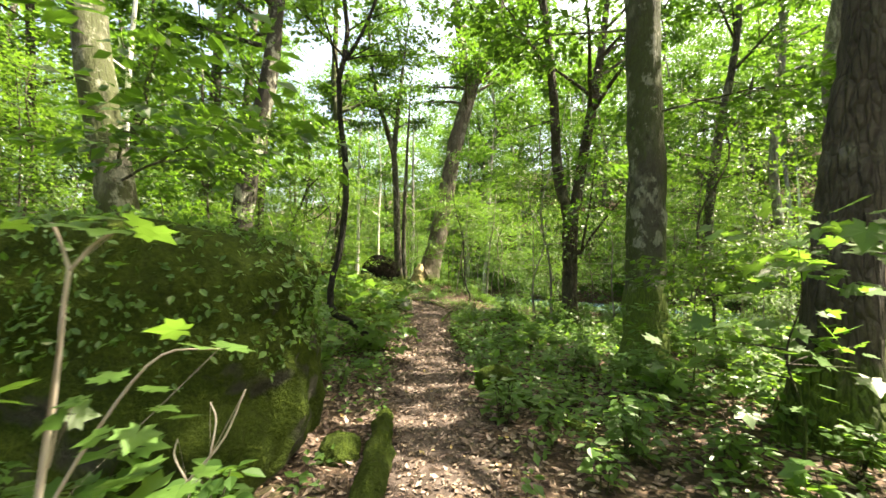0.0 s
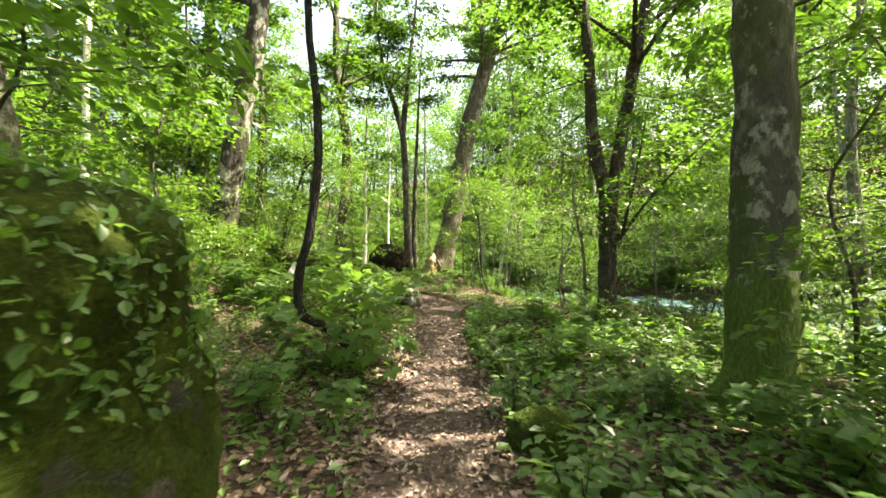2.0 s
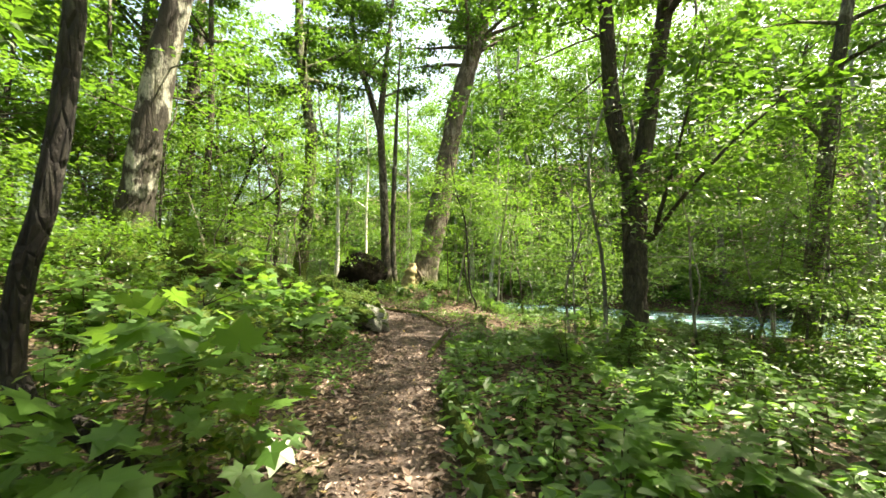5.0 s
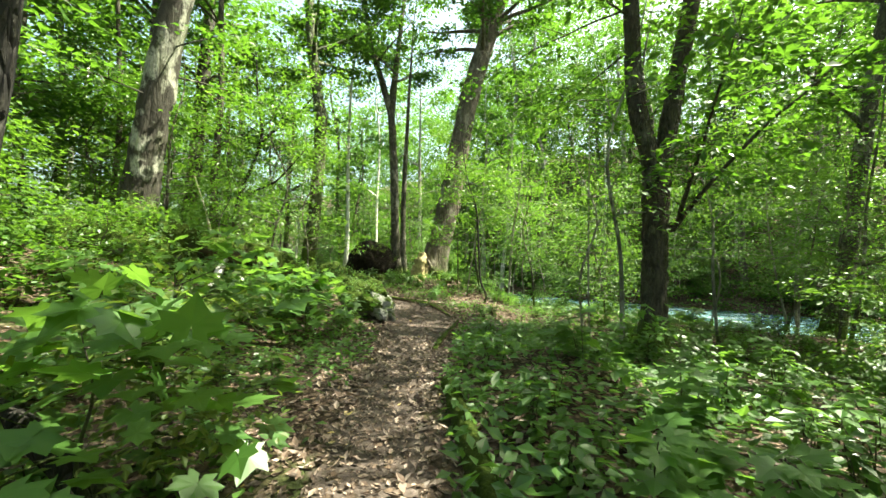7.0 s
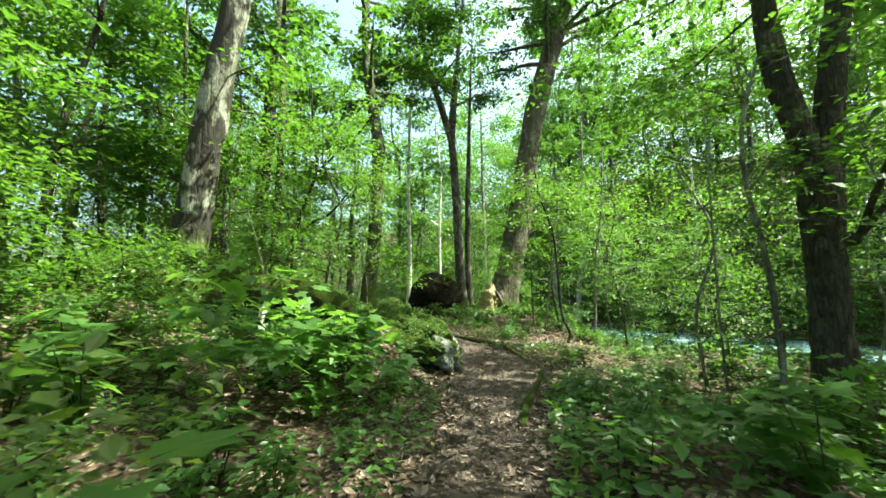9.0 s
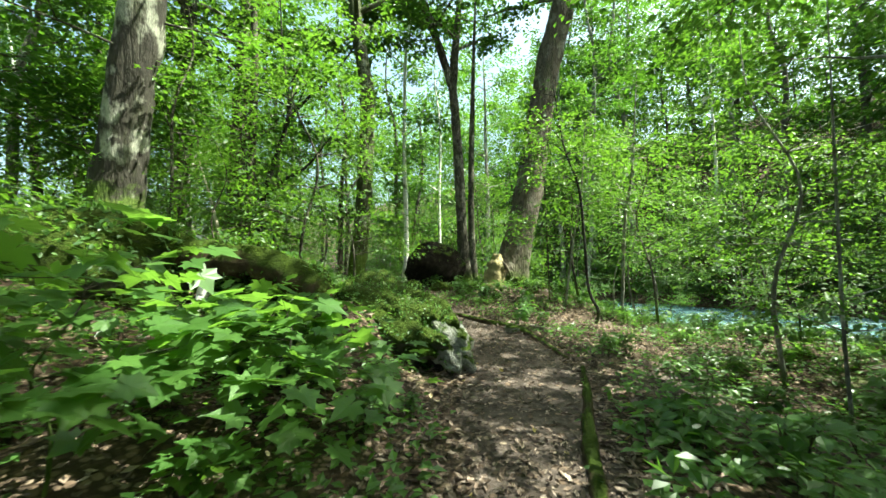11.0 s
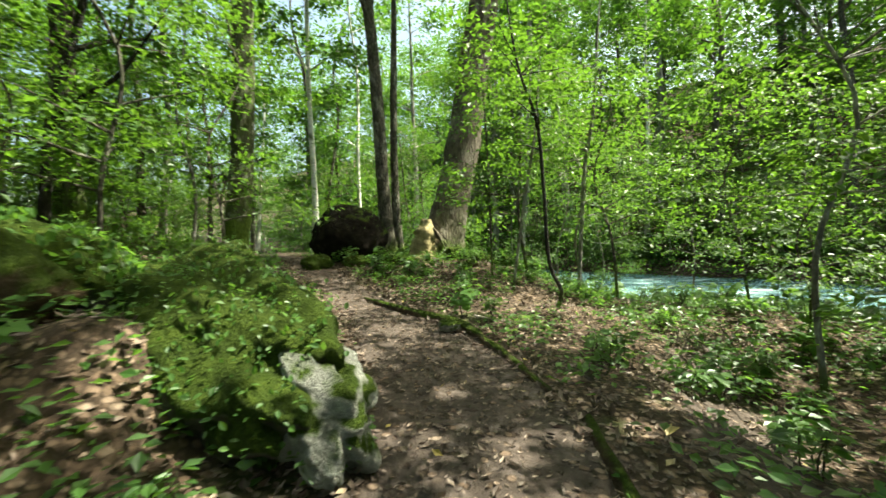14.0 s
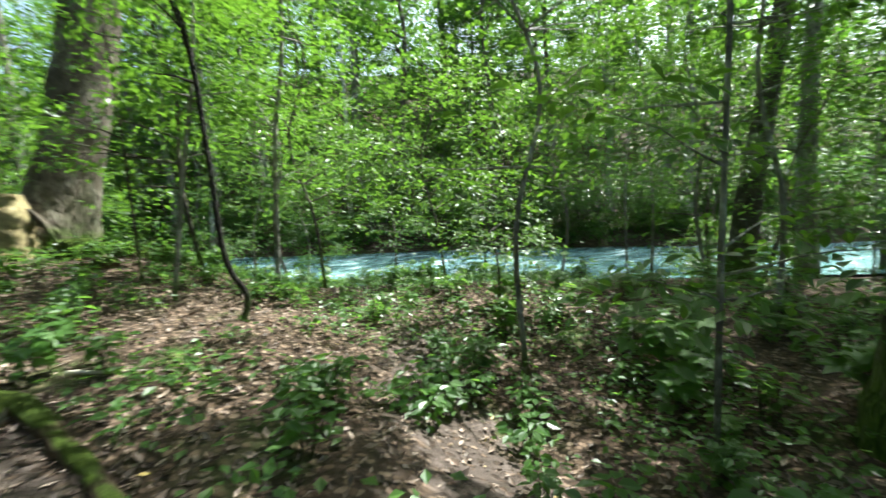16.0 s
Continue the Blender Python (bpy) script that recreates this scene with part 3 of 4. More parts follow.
make_tree("slender_tree", "slender black crooked tree rising beside the path", 16,
          [(-1.05, 6.8, place(-1.05, 6.8), 0.06), (-1.2, 6.8, 0.3, 0.058), (-1.48, 6.8, 0.55, 0.055), (-1.82, 6.8, 0.72, 0.055), (-1.86, 6.8, 1.2, 0.055), (-1.72, 6.8, 1.8, 0.055), (-1.66, 6.8, 3.0, 0.05), (-1.84, 6.8, 4.5, 0.045), (-1.7, 6.8, 5.4, 0.04), (-1.85, 6.8, 6.8, 0.03), (-1.8, 6.8, 9, 0.012)],
          bark_black, leaf_under, 4.6, 8.5, 8, 1.5, leaf=0.10, per=10, forks=([(-1.72, 6.8, 5.0, 0.035), (-1.4, 6.8, 5.6, 0.03), (-1.1, 6.8, 6.6, 0.024), (-0.9, 6.8, 8.2, 0.01)],), flare=0.2, sides=10, spray=0.6, category="tree")
make_tree("tall_tree", "tree with pale spotted bark on a mossy bank", 17,
          [(-7.45, 14.5, place(-7.45, 14.5), 0.50), (-7.36, 14.5, 2.4, 0.42), (-7.22, 14.5, 3.3, 0.38), (-7.02, 14.5, 4.9, 0.35), (-6.75, 14.5, 6.6, 0.33), (-6.4, 14.5, 8.5, 0.29), (-6.1, 14.5, 13, 0.18), (-6, 14.5, 17, 0.05)],
          bark_spotted, leaf_canopy, 7.5, 16, 11, 3.6, group=G1, sides=18,
          extra_limbs=((-6.8, 14.5, 6.2, -20, 0.0, 4.0), (-6.9, 14.5, 5.6, 35, 0.0, 3.4), (-7.0, 14.5, 5.0, -100, 0.0, 3.4)))
make_tree("tall_tree", "medium grey tree beside the bend in the path", 18,
          [(-5.6, 20.7, place(-5.6, 20.7), 0.30), (-5.48, 20.7, 1.6, 0.26), (-5.28, 20.7, 3.6, 0.24), (-5.2, 20.7, 6.5, 0.23), (-5.6, 20.7, 9.2, 0.2), (-5.8, 20.7, 11.5, 0.17), (-5.8, 20.7, 16, 0.06)],
          bark_mottled, leaf_canopy, 8, 15, 9, 3.2, group=G1)
make_tree("twin_tree", "twin-stemmed grey tree forking high up", 19,
          [(-2.7, 24.9, place(-2.7, 24.9), 0.29), (-2.78, 24.8, 2.4, 0.22), (-2.93, 24.7, 5.7, 0.19), (-3.15, 24.7, 8.6, 0.17)],
          bark_grey, leaf_canopy, 9, 16, 8, 3.2, forks=([(-3.15, 24.7, 8.4, 0.18), (-3.7, 24.7, 10.2, 0.15), (-4.3, 24.7, 12, 0.12), (-4.9, 24.7, 16, 0.04)],
          [(-3.15, 24.7, 8.4, 0.18), (-3.0, 24.7, 10.2, 0.15), (-2.85, 24.7, 12, 0.12), (-2.4, 24.7, 17, 0.04)],
          [(-2.3, 25.0, place(-2.3, 25.0), 0.17), (-2.45, 25, 3, 0.13), (-2.4, 25, 7, 0.1), (-2.2, 25, 13, 0.03)]), group=G1)
make_tree("tall_tree", "grey tree trunk deep in the wood", 21, up(-12.4, 21, (0, 3, 7, 12, 17), (0.36, 0.3, 0.27, 0.2, 0.05), 0.5), bark_grey, leaf_canopy, 7, 16, 9, 3.3, group=G1)
make_tree("tall_tree", "grey tree trunk deep in the wood", 22, up(-12.0, 23.2, (0, 3, 7, 12, 17), (0.36, 0.3, 0.27, 0.2, 0.05), 0.9), bark_grey, leaf_canopy, 7, 16, 9, 3.3, group=G1)
make_tree("small_tree", "small bent tree with dark spreading branches", 23,
          [(-6.8, 17.5, place(-6.8, 17.5), 0.09), (-6.67, 17.5, 2.15, 0.075), (-6.54, 17.5, 3.1, 0.065), (-6.0, 17.5, 4.6, 0.055), (-5.92, 17.5, 5.3, 0.05), (-6.1, 17.5, 6.4, 0.03), (-6.2, 17.5, 8, 0.01)],
          bark_black, leaf_under, 3.4, 7.5, 8, 1.8, leaf=0.11, per=10, forks=([(-6.54, 17.5, 3.0, 0.05), (-5.9, 17.4, 3.35, 0.04), (-5.3, 17.3, 3.6, 0.03), (-4.6, 17.2, 4.3, 0.01)],
          [(-5.95, 17.5, 4.8, 0.045), (-5.4, 17.5, 5.3, 0.035), (-4.8, 17.5, 5.75, 0.028), (-4.0, 17.4, 6.6, 0.01)]), flare=0.2, sides=9, spray=0.6)

# ---------------------------------------------------------------- woods all round: five kinds of tree, each built once and set out again
protos = []
for k, (bark, h, low, nl, reach, r) in enumerate(((bark_grey, 17, 4.0, 17, 3.3, 0.2), (bark_dark, 14, 3.0, 16, 3.0, 0.15), (bark_pale, 18, 5.0, 17, 3.2, 0.19), (bark_grey, 11, 2.0, 15, 2.6, 0.1), (birch_mat, 14, 4.5, 13, 2.3, 0.1))):
    rr = rand(40 + k)
    pts = [(0, 0, 0, r * 1.15)] + [(rr.normal(0, 0.02 * z), rr.normal(0, 0.02 * z), z, r * (1 - 0.8 * z / h)) for z in (h * 0.15, h * 0.35, h * 0.6, h * 0.8)] + [(rr.normal(0, 0.3), rr.normal(0, 0.3), h, 0.02)]
    protos.append(make_tree(("forest_tree", "forest_tree", "beech_tree", "young_tree", "birch_tree")[k],
                            ("tall grey forest tree with a full green crown", "dark-barked forest tree with a leafy crown", "pale smooth-barked tree with a high crown", "young tree with low leafy branches", "white-barked birch with a light crown")[k],
                            50 + k, pts, bark, leaf_canopy, low, h * 0.96, nl, reach, leaf=0.22, per=12, group="trees of the wood", sides=10, flare=0.3, spray=0.95))
rng = rand(5)
spots, keep = [], []
main_xy = [(-0.7, 24.2), (4.1, 13.2), (3, 6), (3.5, 3.6), (-4.8, 6.1), (-1.6, 6.8), (-7.3, 14.5), (-5.5, 20.7), (-2.7, 24.8), (-12.4, 21), (-12, 23.2), (-6.6, 17.5)]
for _ in range(6000):
    x, y = rng.uniform(-36, 40), rng.uniform(-16, 60)
    d = math.hypot(x, y - 12)
    n = float(river_n(x, y))
    if 3 < x < 12 and -3 < y < 10 or 6 < x < 12.5 and 11 < y < 19:
        continue
    if 21.5 < n < 31.2 or float(off_path(x, y)) < (2.6 if y < 24 else 0.9) or d > 46:
        continue
    if abs(x) < 3.0 and y < 20 or (-8 < x < 5 and 8 < y < 19) or (0 < x < 6.5 and 7 < y < 22) or (0 < x < 9 and 17 < y < 27) or (-3 < x < 3 and 18 < y < 26.5) or (-2.0 < x < 2.6 and 24 < y < 34) or (math.hypot(x + 3.6, y - 23.2) < 2.5):
        continue
    gap = 2.2 if n < 22 else 2.5
    if any((x - a) ** 2 + (y - b) ** 2 < gap * gap for a, b in spots) or any((x - a) ** 2 + (y - b) ** 2 < 3.0 for a, b in main_xy):
        continue
    spots.append((x, y))
    if len(spots) >= 160:
        break
# tree at (9.6, 9.8) is added to shade the ground; (9.8, 15.9) shades the path
spots += [(-9.8, 28.5), (-7.0, 32.0), (-11.5, 34), (-4.9, 30.5), (-2.6, 34.5), (-14, 30), (-7.8, 37), (3.6, 36), (4.5, 45), (8, 41.5), (12, 38), (18, 33), (1.0, 42), (17.5, 14.5), (20.5, 13), (9.6, 9.8), (13.0, 15.4), (17.0, 10.0), (9.8, 15.9), (12.6, 4.4), (14.6, 8.3), (16.2, 1.5), (18.6, 6.0), (13.2, -0.6), (17, 29.5), (22, 25.5), (26, 21.5), (13, 32.5), (30, 19)]
for i, (x, y) in enumerate(spots):
    k = int(rng.choice(5, p=(0.26, 0.22, 0.2, 0.22, 0.10)))
    m = pose(x, y, place(x, y, -0.05), rng.normal(0, 2.0), rng.normal(0, 2.0), rng.uniform(0, 360))
    s = rng.uniform(0.8, 1.25)
    if -3.5 < x < 5.0 and 22 < y < 33:
        k = 3
    if 6 < x < 14 and 5 < y < 21:
        k = 0 if 8 < x < 10.5 and y > 11 else 2
    if x > 2 and float(river_n(x, y)) > 35.5 or 8 < x < 10.5 and 11 < y < 21:
        s *= 1.3
    if i < 5:
        k = i
        protos[k].matrix_basis = m
        continue
    tall = rng.uniform(0.9, 1.1)
    if y < -5 or y < 3 and abs(x) > 24:
        continue
    t = copy_thing(protos[k], m)
    t.scale = (s, s, s * tall)

# ---------------------------------------------------------------- saplings: thin stems with flat sprays of leaves


def make_sapling(name, label, seed, h, r, n_limbs, reach, leaf, bark, low=0.25, per=9, shape=LEAF4, mat=None, group="saplings under the trees"):
    rng = rand(seed)
    pts = [(0, 0, -0.08, r)] + [(rng.normal(0, 0.05 * z), rng.normal(0, 0.05 * z), z, r * (1 - 0.75 * z / h)) for z in (h * 0.25, h * 0.5, h * 0.75)] + [(rng.normal(0, 0.06 * h), rng.normal(0, 0.06 * h), h, r * 0.15)]
    s = smooth_line(pts, 18)
    pieces, limbs = [tube(s, 6, 0, None, False)], []
    for k in range(n_limbs):
        z = h * rng.uniform(low, 0.98)
        j = int(np.argmin(np.abs(s[:, 2] - z)))
        ll = limb(rng, s[j, :3], k * 2.4 + rng.normal(0, 0.4), rng.uniform(0.0, 0.45), reach * rng.uniform(0.6, 1.1) * (1.1 - 0.5 * z / h), s[j, 3] * 0.55 + 0.002, 6)
        limbs.append(ll)
        pieces.append(tube(ll, 4, 0, None, False))
    limbs.append(s[-5:])
    root = tagged(new(name), label, "sapling", group)
    part("stem", mesh_of("stem", *pieces[0], bark), root)
    tagged(part("branchwork", mesh_of("branchwork", *join_arrays(pieces[1:]), bark), root), kind="stuff")
    v, f = crown_arrays(rng, limbs, leaf, per, reach * 0.42, shape, tilt=0.28)
    tagged(part("foliage", mesh_of("foliage", v, f, mat or leaf_under, False), root), kind="stuff")
    return root


saps = [make_sapling("sapling", "thin sapling with flat sprays of green leaves", 60, 3.4, 0.022, 14, 1.25, 0.095, bark_dark, 0.2, 11, LEAF2),
        make_sapling("sapling", "slender sapling with layered light green leaves", 61, 5.2, 0.034, 18, 1.6, 0.1, bark_grey, 0.25, 11, LEAF2),
        make_sapling("sapling", "low leafy sapling beside the path", 62, 1.9, 0.014, 11, 0.9, 0.105, bark_dark, 0.15),
        make_sapling("sapling", "tall thin sapling with leaves near its top", 63, 6.5, 0.04, 19, 1.8, 0.105, bark_pale, 0.35, 11, LEAF2),
        make_sapling("leafy_shrub", "dense green shrub under the trees", 64, 1.5, 0.016, 20, 1.0, 0.09, bark_dark, 0.05, 11, LEAF2)]
rng = rand(7)
sap_xy = []
for _ in range(8000):
    x, y = rng.uniform(-17, 19), rng.uniform(-3, 40)
    n = float(river_n(x, y))
    if 22.6 < n < 30.6 or n > 40 or float(off_path(x, y)) < 1.5:
        continue
    if (-4.2 < x < -0.5 and y < 6.6) or (-5.0 < x < 0 and 12.6 < y < 17) or (0 < x < 3.2 and 12.5 < y < 19) or (abs(x) < 2.0 and y < 6) or math.hypot(x + 3.6, y - 23) < 2.2 or (-2.6 < x < 0.6 and 20 < y < 25.2):
        continue
    if any((x - a) ** 2 + (y - b) ** 2 < 0.9 for a, b in sap_xy):
        continue
    sap_xy.append((x, y))
    if len(sap_xy) >= 210:
        break
for i, (x, y) in enumerate(sap_xy):
    near = math.hypot(x, max(0, abs(y - 7) - 7)) < 4.0
    k = int(rng.choice((2, 0, 0) if near else (0, 1, 3, 4, 1)))
    if near and rng.uniform() < 0.45 or (1.5 < x < 8 and 1 < y < 12 and rng.uniform() < 0.55) or (2.5 < x < 11 and 12 <= y < 24 and rng.uniform() < 0.3):
        continue
    if 2.5 < x < 11 and 12 <= y < 24:
        k = int(rng.choice((3, 1, 3, 0)))
    m = pose(x, y, place(x, y), rng.normal(0, 4), rng.normal(0, 4), rng.uniform(0, 360))
    if i < 5:
        k = i
        saps[k].matrix_basis = m
        continue
    s = rng.uniform(0.75, 1.25)
    if y < -0.3:
        continue
    t = copy_thing(saps[k], m)
    t.scale = (s, s, s)


# maple saplings close beside the path
for lab, seed, x, y, h, reach, lf, nl in (("maple sapling with tiers of large leaves", 114, -1.2, 6.75, 0.95, 0.8, 0.16, 9),
                                          ("maple sapling with large leaves beside the path", 112, -1.95, 11.2, 1.0, 0.8, 0.16, 12),
                                          ("maple sapling with large leaves in the undergrowth", 113, -2.7, 10.3, 1.2, 0.85, 0.16, 12),
                                          ("bright maple sapling beside a grey tree", 115, 2.5, 2.9, 1.75, 0.95, 0.14, 9),
                                          ("maple sapling with large leaves beside a mossy boulder", 118, -3.0, 12.2, 0.6, 0.6, 0.14, 8),
                                          ("maple sapling near the forked tree", 117, 3.3, 11.6, 0.8, 0.7, 0.11, 8)):
    t = make_sapling("maple_sapling", lab, seed, h, 0.012, nl, reach, lf, bark_dark, 0.35, 2, MAPLE, leaf_maple, "maple saplings beside the path")
    t.matrix_basis = Matrix.Translation((x, y, place(x, y)))


t = make_sapling("leafy_shrub", "bushy shrub with fine yellowish green leaves beside the path", 111, 1.2, 0.02, 26, 0.65, 0.06, bark_dark, 0.08, 7, LEAF2, leaf_shrub, "shrubs beside the path")
t.matrix_basis = Matrix.Translation((-1.3, 7.3, place(-1.3, 7.3)))

# shrubs and saplings leaning over the far river bank
rng = rand(77)
for i in range(34):
    x = rng.uniform(-3, 24)
    y = (rng.uniform(30.3, 32.6) - 0.65 * x) / 0.76
    t = copy_thing(saps[(4, 1, 4, 0, 3)[i % 5]], pose(x, y, place(x, y), rng.normal(8, 5), rng.normal(0, 6), rng.uniform(-50, 20)))
    s = rng.uniform(0.85, 1.5)
    t.scale = (s, s, s)


def thin_stem(label, seed, line, bark, n_limbs, reach, low):
    rng = rand(seed)
    base = np.array(line[0][:3])
    s = smooth_line([(p[0] - base[0], p[1] - base[1], p[2] - base[2], p[3]) for p in line], 26)
    pieces, limbs = [tube(s, 7, 0.05, rng, False)], []
    for k in range(n_limbs):
        j = int(rng.uniform(low, 1) * 25)
        ll = limb(rng, s[j, :3], rng.uniform(0, 6.28), rng.uniform(0.05, 0.5), reach * rng.uniform(0.5, 1.1), s[j, 3] * 0.6, 6)
        limbs.append(ll)
        pieces.append(tube(ll, 4, 0, None, False))
    root = tagged(new("sapling"), label, "sapling", "saplings by the bend")
    root.matrix_basis = Matrix.Translation(base)
    part("stem", mesh_of("stem", *pieces[0], bark), root)
    tagged(part("branchwork", mesh_of("branchwork", *join_arrays(pieces[1:]), bark), root), kind="stuff")
    v, f = crown_arrays(rng, limbs, 0.10, 12, reach * 0.45, LEAF4, tilt=0.28)
    tagged(part("foliage", mesh_of("foliage", v, f, leaf_under, False), root), kind="stuff")


thin_stem("dark thin crooked sapling standing in leaf litter", 71, [(1.16, 18.2, place(1.16, 18.2), 0.045), (1.22, 18.2, 0.25, 0.035), (1.02, 18.2, 0.74, 0.034), (0.94, 18.2, 1.9, 0.032), (0.84, 18.2, 3.0, 0.028), (0.52, 18.2, 4.0, 0.022), (0.3, 18.2, 5.5, 0.008)], bark_black, 9, 1.3, 0.55)
thin_stem("pale leaning sapling stem by the bend", 72, [(0.62, 19.5, place(0.62, 19.5), 0.03), (0.85, 19.5, 1.8, 0.028), (1.07, 19.5, 3.2, 0.022), (1.2, 19.5, 5, 0.008)], bark_pale, 8, 1.2, 0.5)
thin_stem("white thin sapling near the river", 73, [(2.2, 20.5, place(2.2, 20.5), 0.045), (2.34, 20.5, 2.5, 0.04), (2.53, 20.5, 3.8, 0.035), (2.7, 20.5, 6.5, 0.01)], bark_pale, 9, 1.5, 0.4)
thin_stem("thin grey sapling at the river bank", 74, [(3.2, 14.1, place(3.2, 14.1), 0.022), (3.14, 14.1, 0.6, 0.02), (3.12, 14.1, 2.15, 0.017), (3.1, 14.1, 4.5, 0.006)], bark_pale, 10, 1.2, 0.3)
thin_stem("thin dark sapling near the leaning tree", 75, [(0.32, 20.6, place(0.32, 20.6), 0.026), (0.28, 20.6, 1.8, 0.022), (0.22, 20.6, 3.4, 0.018), (0.1, 20.6, 5.2, 0.006)], bark_dark, 8, 1.2, 0.4)

# ---------------------------------------------------------------- stones and logs


def stone_mesh(seed, radii, detail, mat, lumps=0.14, power=2.6, cut=-0.55, narrow=0.0):
    """A rounded stone: a blown-up box with lumps and hollows, its foot sunk in the ground."""
    bm = bmesh.new()
    bmesh.ops.create_icosphere(bm, subdivisions=detail, radius=1)
    off = Vector((seed * 7.3, seed * 1.7, 0))
    for v in bm.verts:
        c = v.co.normalized()
        q = (abs(c.x) ** power + abs(c.y) ** power + abs(c.z) ** power) ** (-1 / power)
        k = q * (1 + lumps * noise.noise(c * 1.6 + off) + lumps * 0.6 * noise.noise(c * 3.7 + off) + lumps * 0.22 * noise.noise(c * 9 + off))
        t = 0.5 - 0.5 * c.y * k
        v.co = Vector((c.x * k * radii[0] * (1 - narrow * t) + narrow * 0.5 * t * radii[0], c.y * k * radii[1], max(c.z * k, cut) * radii[2]))
    me = bpy.data.meshes.new("stone")
    bm.to_mesh(me)
    bm.free()
    for p in me.polygons:
        p.use_smooth = True
    me.materials.append(mat)
    return me


def surface_plants(ob_mesh, m, rng, count, size, lo, shape=LEAF4, above=-9.0, thing=None, name="plant_cover", mat=None):
    """Small leaves that grow out of the upward faces of a stone, as one part of it."""
    pos, nor = [], []
    polys = [p for p in ob_mesh.polygons if p.normal.z > lo and p.center.z > above + 0.25 * noise.noise(p.center * 2.0)]
    pick = rng.choice(len(polys), count)
    for i in pick:
        p = polys[i]
        n = p.normal
        t = Vector(rng.normal(0, 0.035, 3))
        pos.append(tuple(p.center + t + n * abs(rng.normal(0, 0.035))))
        nor.append(tuple(n * 0.6 + Vector((0, 0, 0.8))))
    pos, nor = np.array(pos), np.array(nor) + rng.normal(0, 0.35, (count, 3))
    al = rng.normal(0, 1, (count, 3)) + np.array([0.0, -0.3, -0.15])
    v, f = leaves(pos, al, nor, size * rng.uniform(0.5, 1.3, count), shape)
    tagged(part(name, mesh_of(name, v, f, mat or leaf_herb, False), thing), kind="stuff")


def stone(name, label, seed, x, y, z, radii, turn, detail, mat, plants=0, size=0.06, lo=0.1, tilt=(0, 0), above=-9.0, **kw):
    root = tagged(new(name), label, "rock")
    root.matrix_basis = pose(x, y, z, tilt[0], tilt[1], turn)
    me = stone_mesh(seed, radii, detail, mat, **kw)
    part("stone", me, root)
    if plants:
        surface_plants(me, None, rand(seed + 300), plants, size, lo, thing=root, above=above)
    return root


stone("boulder", "huge boulder covered in moss and small leafy plants", 3, -2.75, 3.2, 0.72, (1.64, 1.0, 1.02), 3, 6, moss_rock, 6000, 0.055, -0.2, above=0.12, lumps=0.11, power=4.6, cut=-0.8)
stone("boulder", "long mossy boulder with white lichen beside the path", 5, -2.6, 14.74, 0.38, (0.84, 1.72, 0.58), 38, 6, moss_rock, 2200, 0.045, 0.3, (8, -14), lumps=0.2, power=3.0, cut=-0.75, narrow=0.45)
nose = [o for o in bpy.data.objects if o.get("label", "").startswith("long mossy boulder")][0]
part("lichen_nose", stone_mesh(21, (0.27, 0.46, 0.24), 5, lichen_rock, 0.3, 2.2, -0.9), nose, "bare stone nose white with lichen", pose(0.34, -1.6, 0.08, 14, 10, -4))
stone("boulder", "dark round boulder of root and earth beside the path", 8, -3.62, 23.4, 1.12, (1.08, 0.9, 0.95), 10, 5, earth_clump, 130, 0.06, 0.1, lumps=0.13, power=2.05, cut=-0.85)
stone("boulder", "mossy boulder in the bank under ferny plants", 9, -4.75, 14.9, 0.62, (1.45, 0.95, 0.7), -18, 5, moss_rock, 3000, 0.09, 0.0, lumps=0.16, power=2.5, cut=-0.7)
stone("boulder", "mossy boulder at the foot of a spotted tree", 10, -6.6, 13.2, 1.2, (1.6, 1.2, 0.85), 15, 5, moss_rock, 2600, 0.09, 0.0, lumps=0.16, power=2.5, cut=-0.7)
stone("stone", "small mossy stone at the edge of the path", 12, 0.68, 5.15, 0.07, (0.26, 0.2, 0.19), 30, 4, moss_rock, 40, 0.04, 0.4, lumps=0.2)
stone("stone", "mossy stone half sunk in the path edge", 13, -0.8, 3.3, 0.02, (0.16, 0.2, 0.12), 10, 4, moss_rock, lumps=0.2)
for k, (x, y, r) in enumerate(((-3.1, 22.1, 0.28), (-4.1, 22.0, 0.33), (-2.3, 22.6, 0.24), (-0.5, 22.9, 0.3), (0.2, 23.2, 0.26), (-1.9, 22.4, 0.2), (-0.1, 21.6, 0.16), (-1.2, 20.9, 0.14), (0.7, 22.2, 0.2))):
    stone("stone", "mossy stone among litter near the leaning tree", 30 + k, x, y, place(x, y) + r * 0.25, (r * 1.2, r, r * 0.75), 40 * k, 4, moss_rock if k % 2 else moss_wood, 60, 0.05, 0.2, lumps=0.25)
stone("stone", "pale stone on the edge of the path", 14, -0.62, 16.6, 0.06, (0.14, 0.1, 0.09), 40, 4, moss_rock_bare, lumps=0.2)


def log(name, label, seed, line, mat, sides=12, plants=0, category="log"):
    rng = rand(seed)
    base = np.array(line[0][:3], float)
    s = smooth_line([(p[0] - base[0], p[1] - base[1], p[2] - base[2], p[3]) for p in line], 30)
    root = tagged(new(name), label, category)
    root.matrix_basis = Matrix.Translation(base)
    v, f = tube(s, sides, 0.13, rng)
    me = mesh_of(name, v, f, mat)
    part("wood", me, root)
    if plants:
        surface_plants(me, None, rng, plants, 0.05, 0.2, thing=root)
    return root


def on(x, y, r, dz=0.0):
    return (x, y, place(x, y) + r * 0.6 + dz, r)


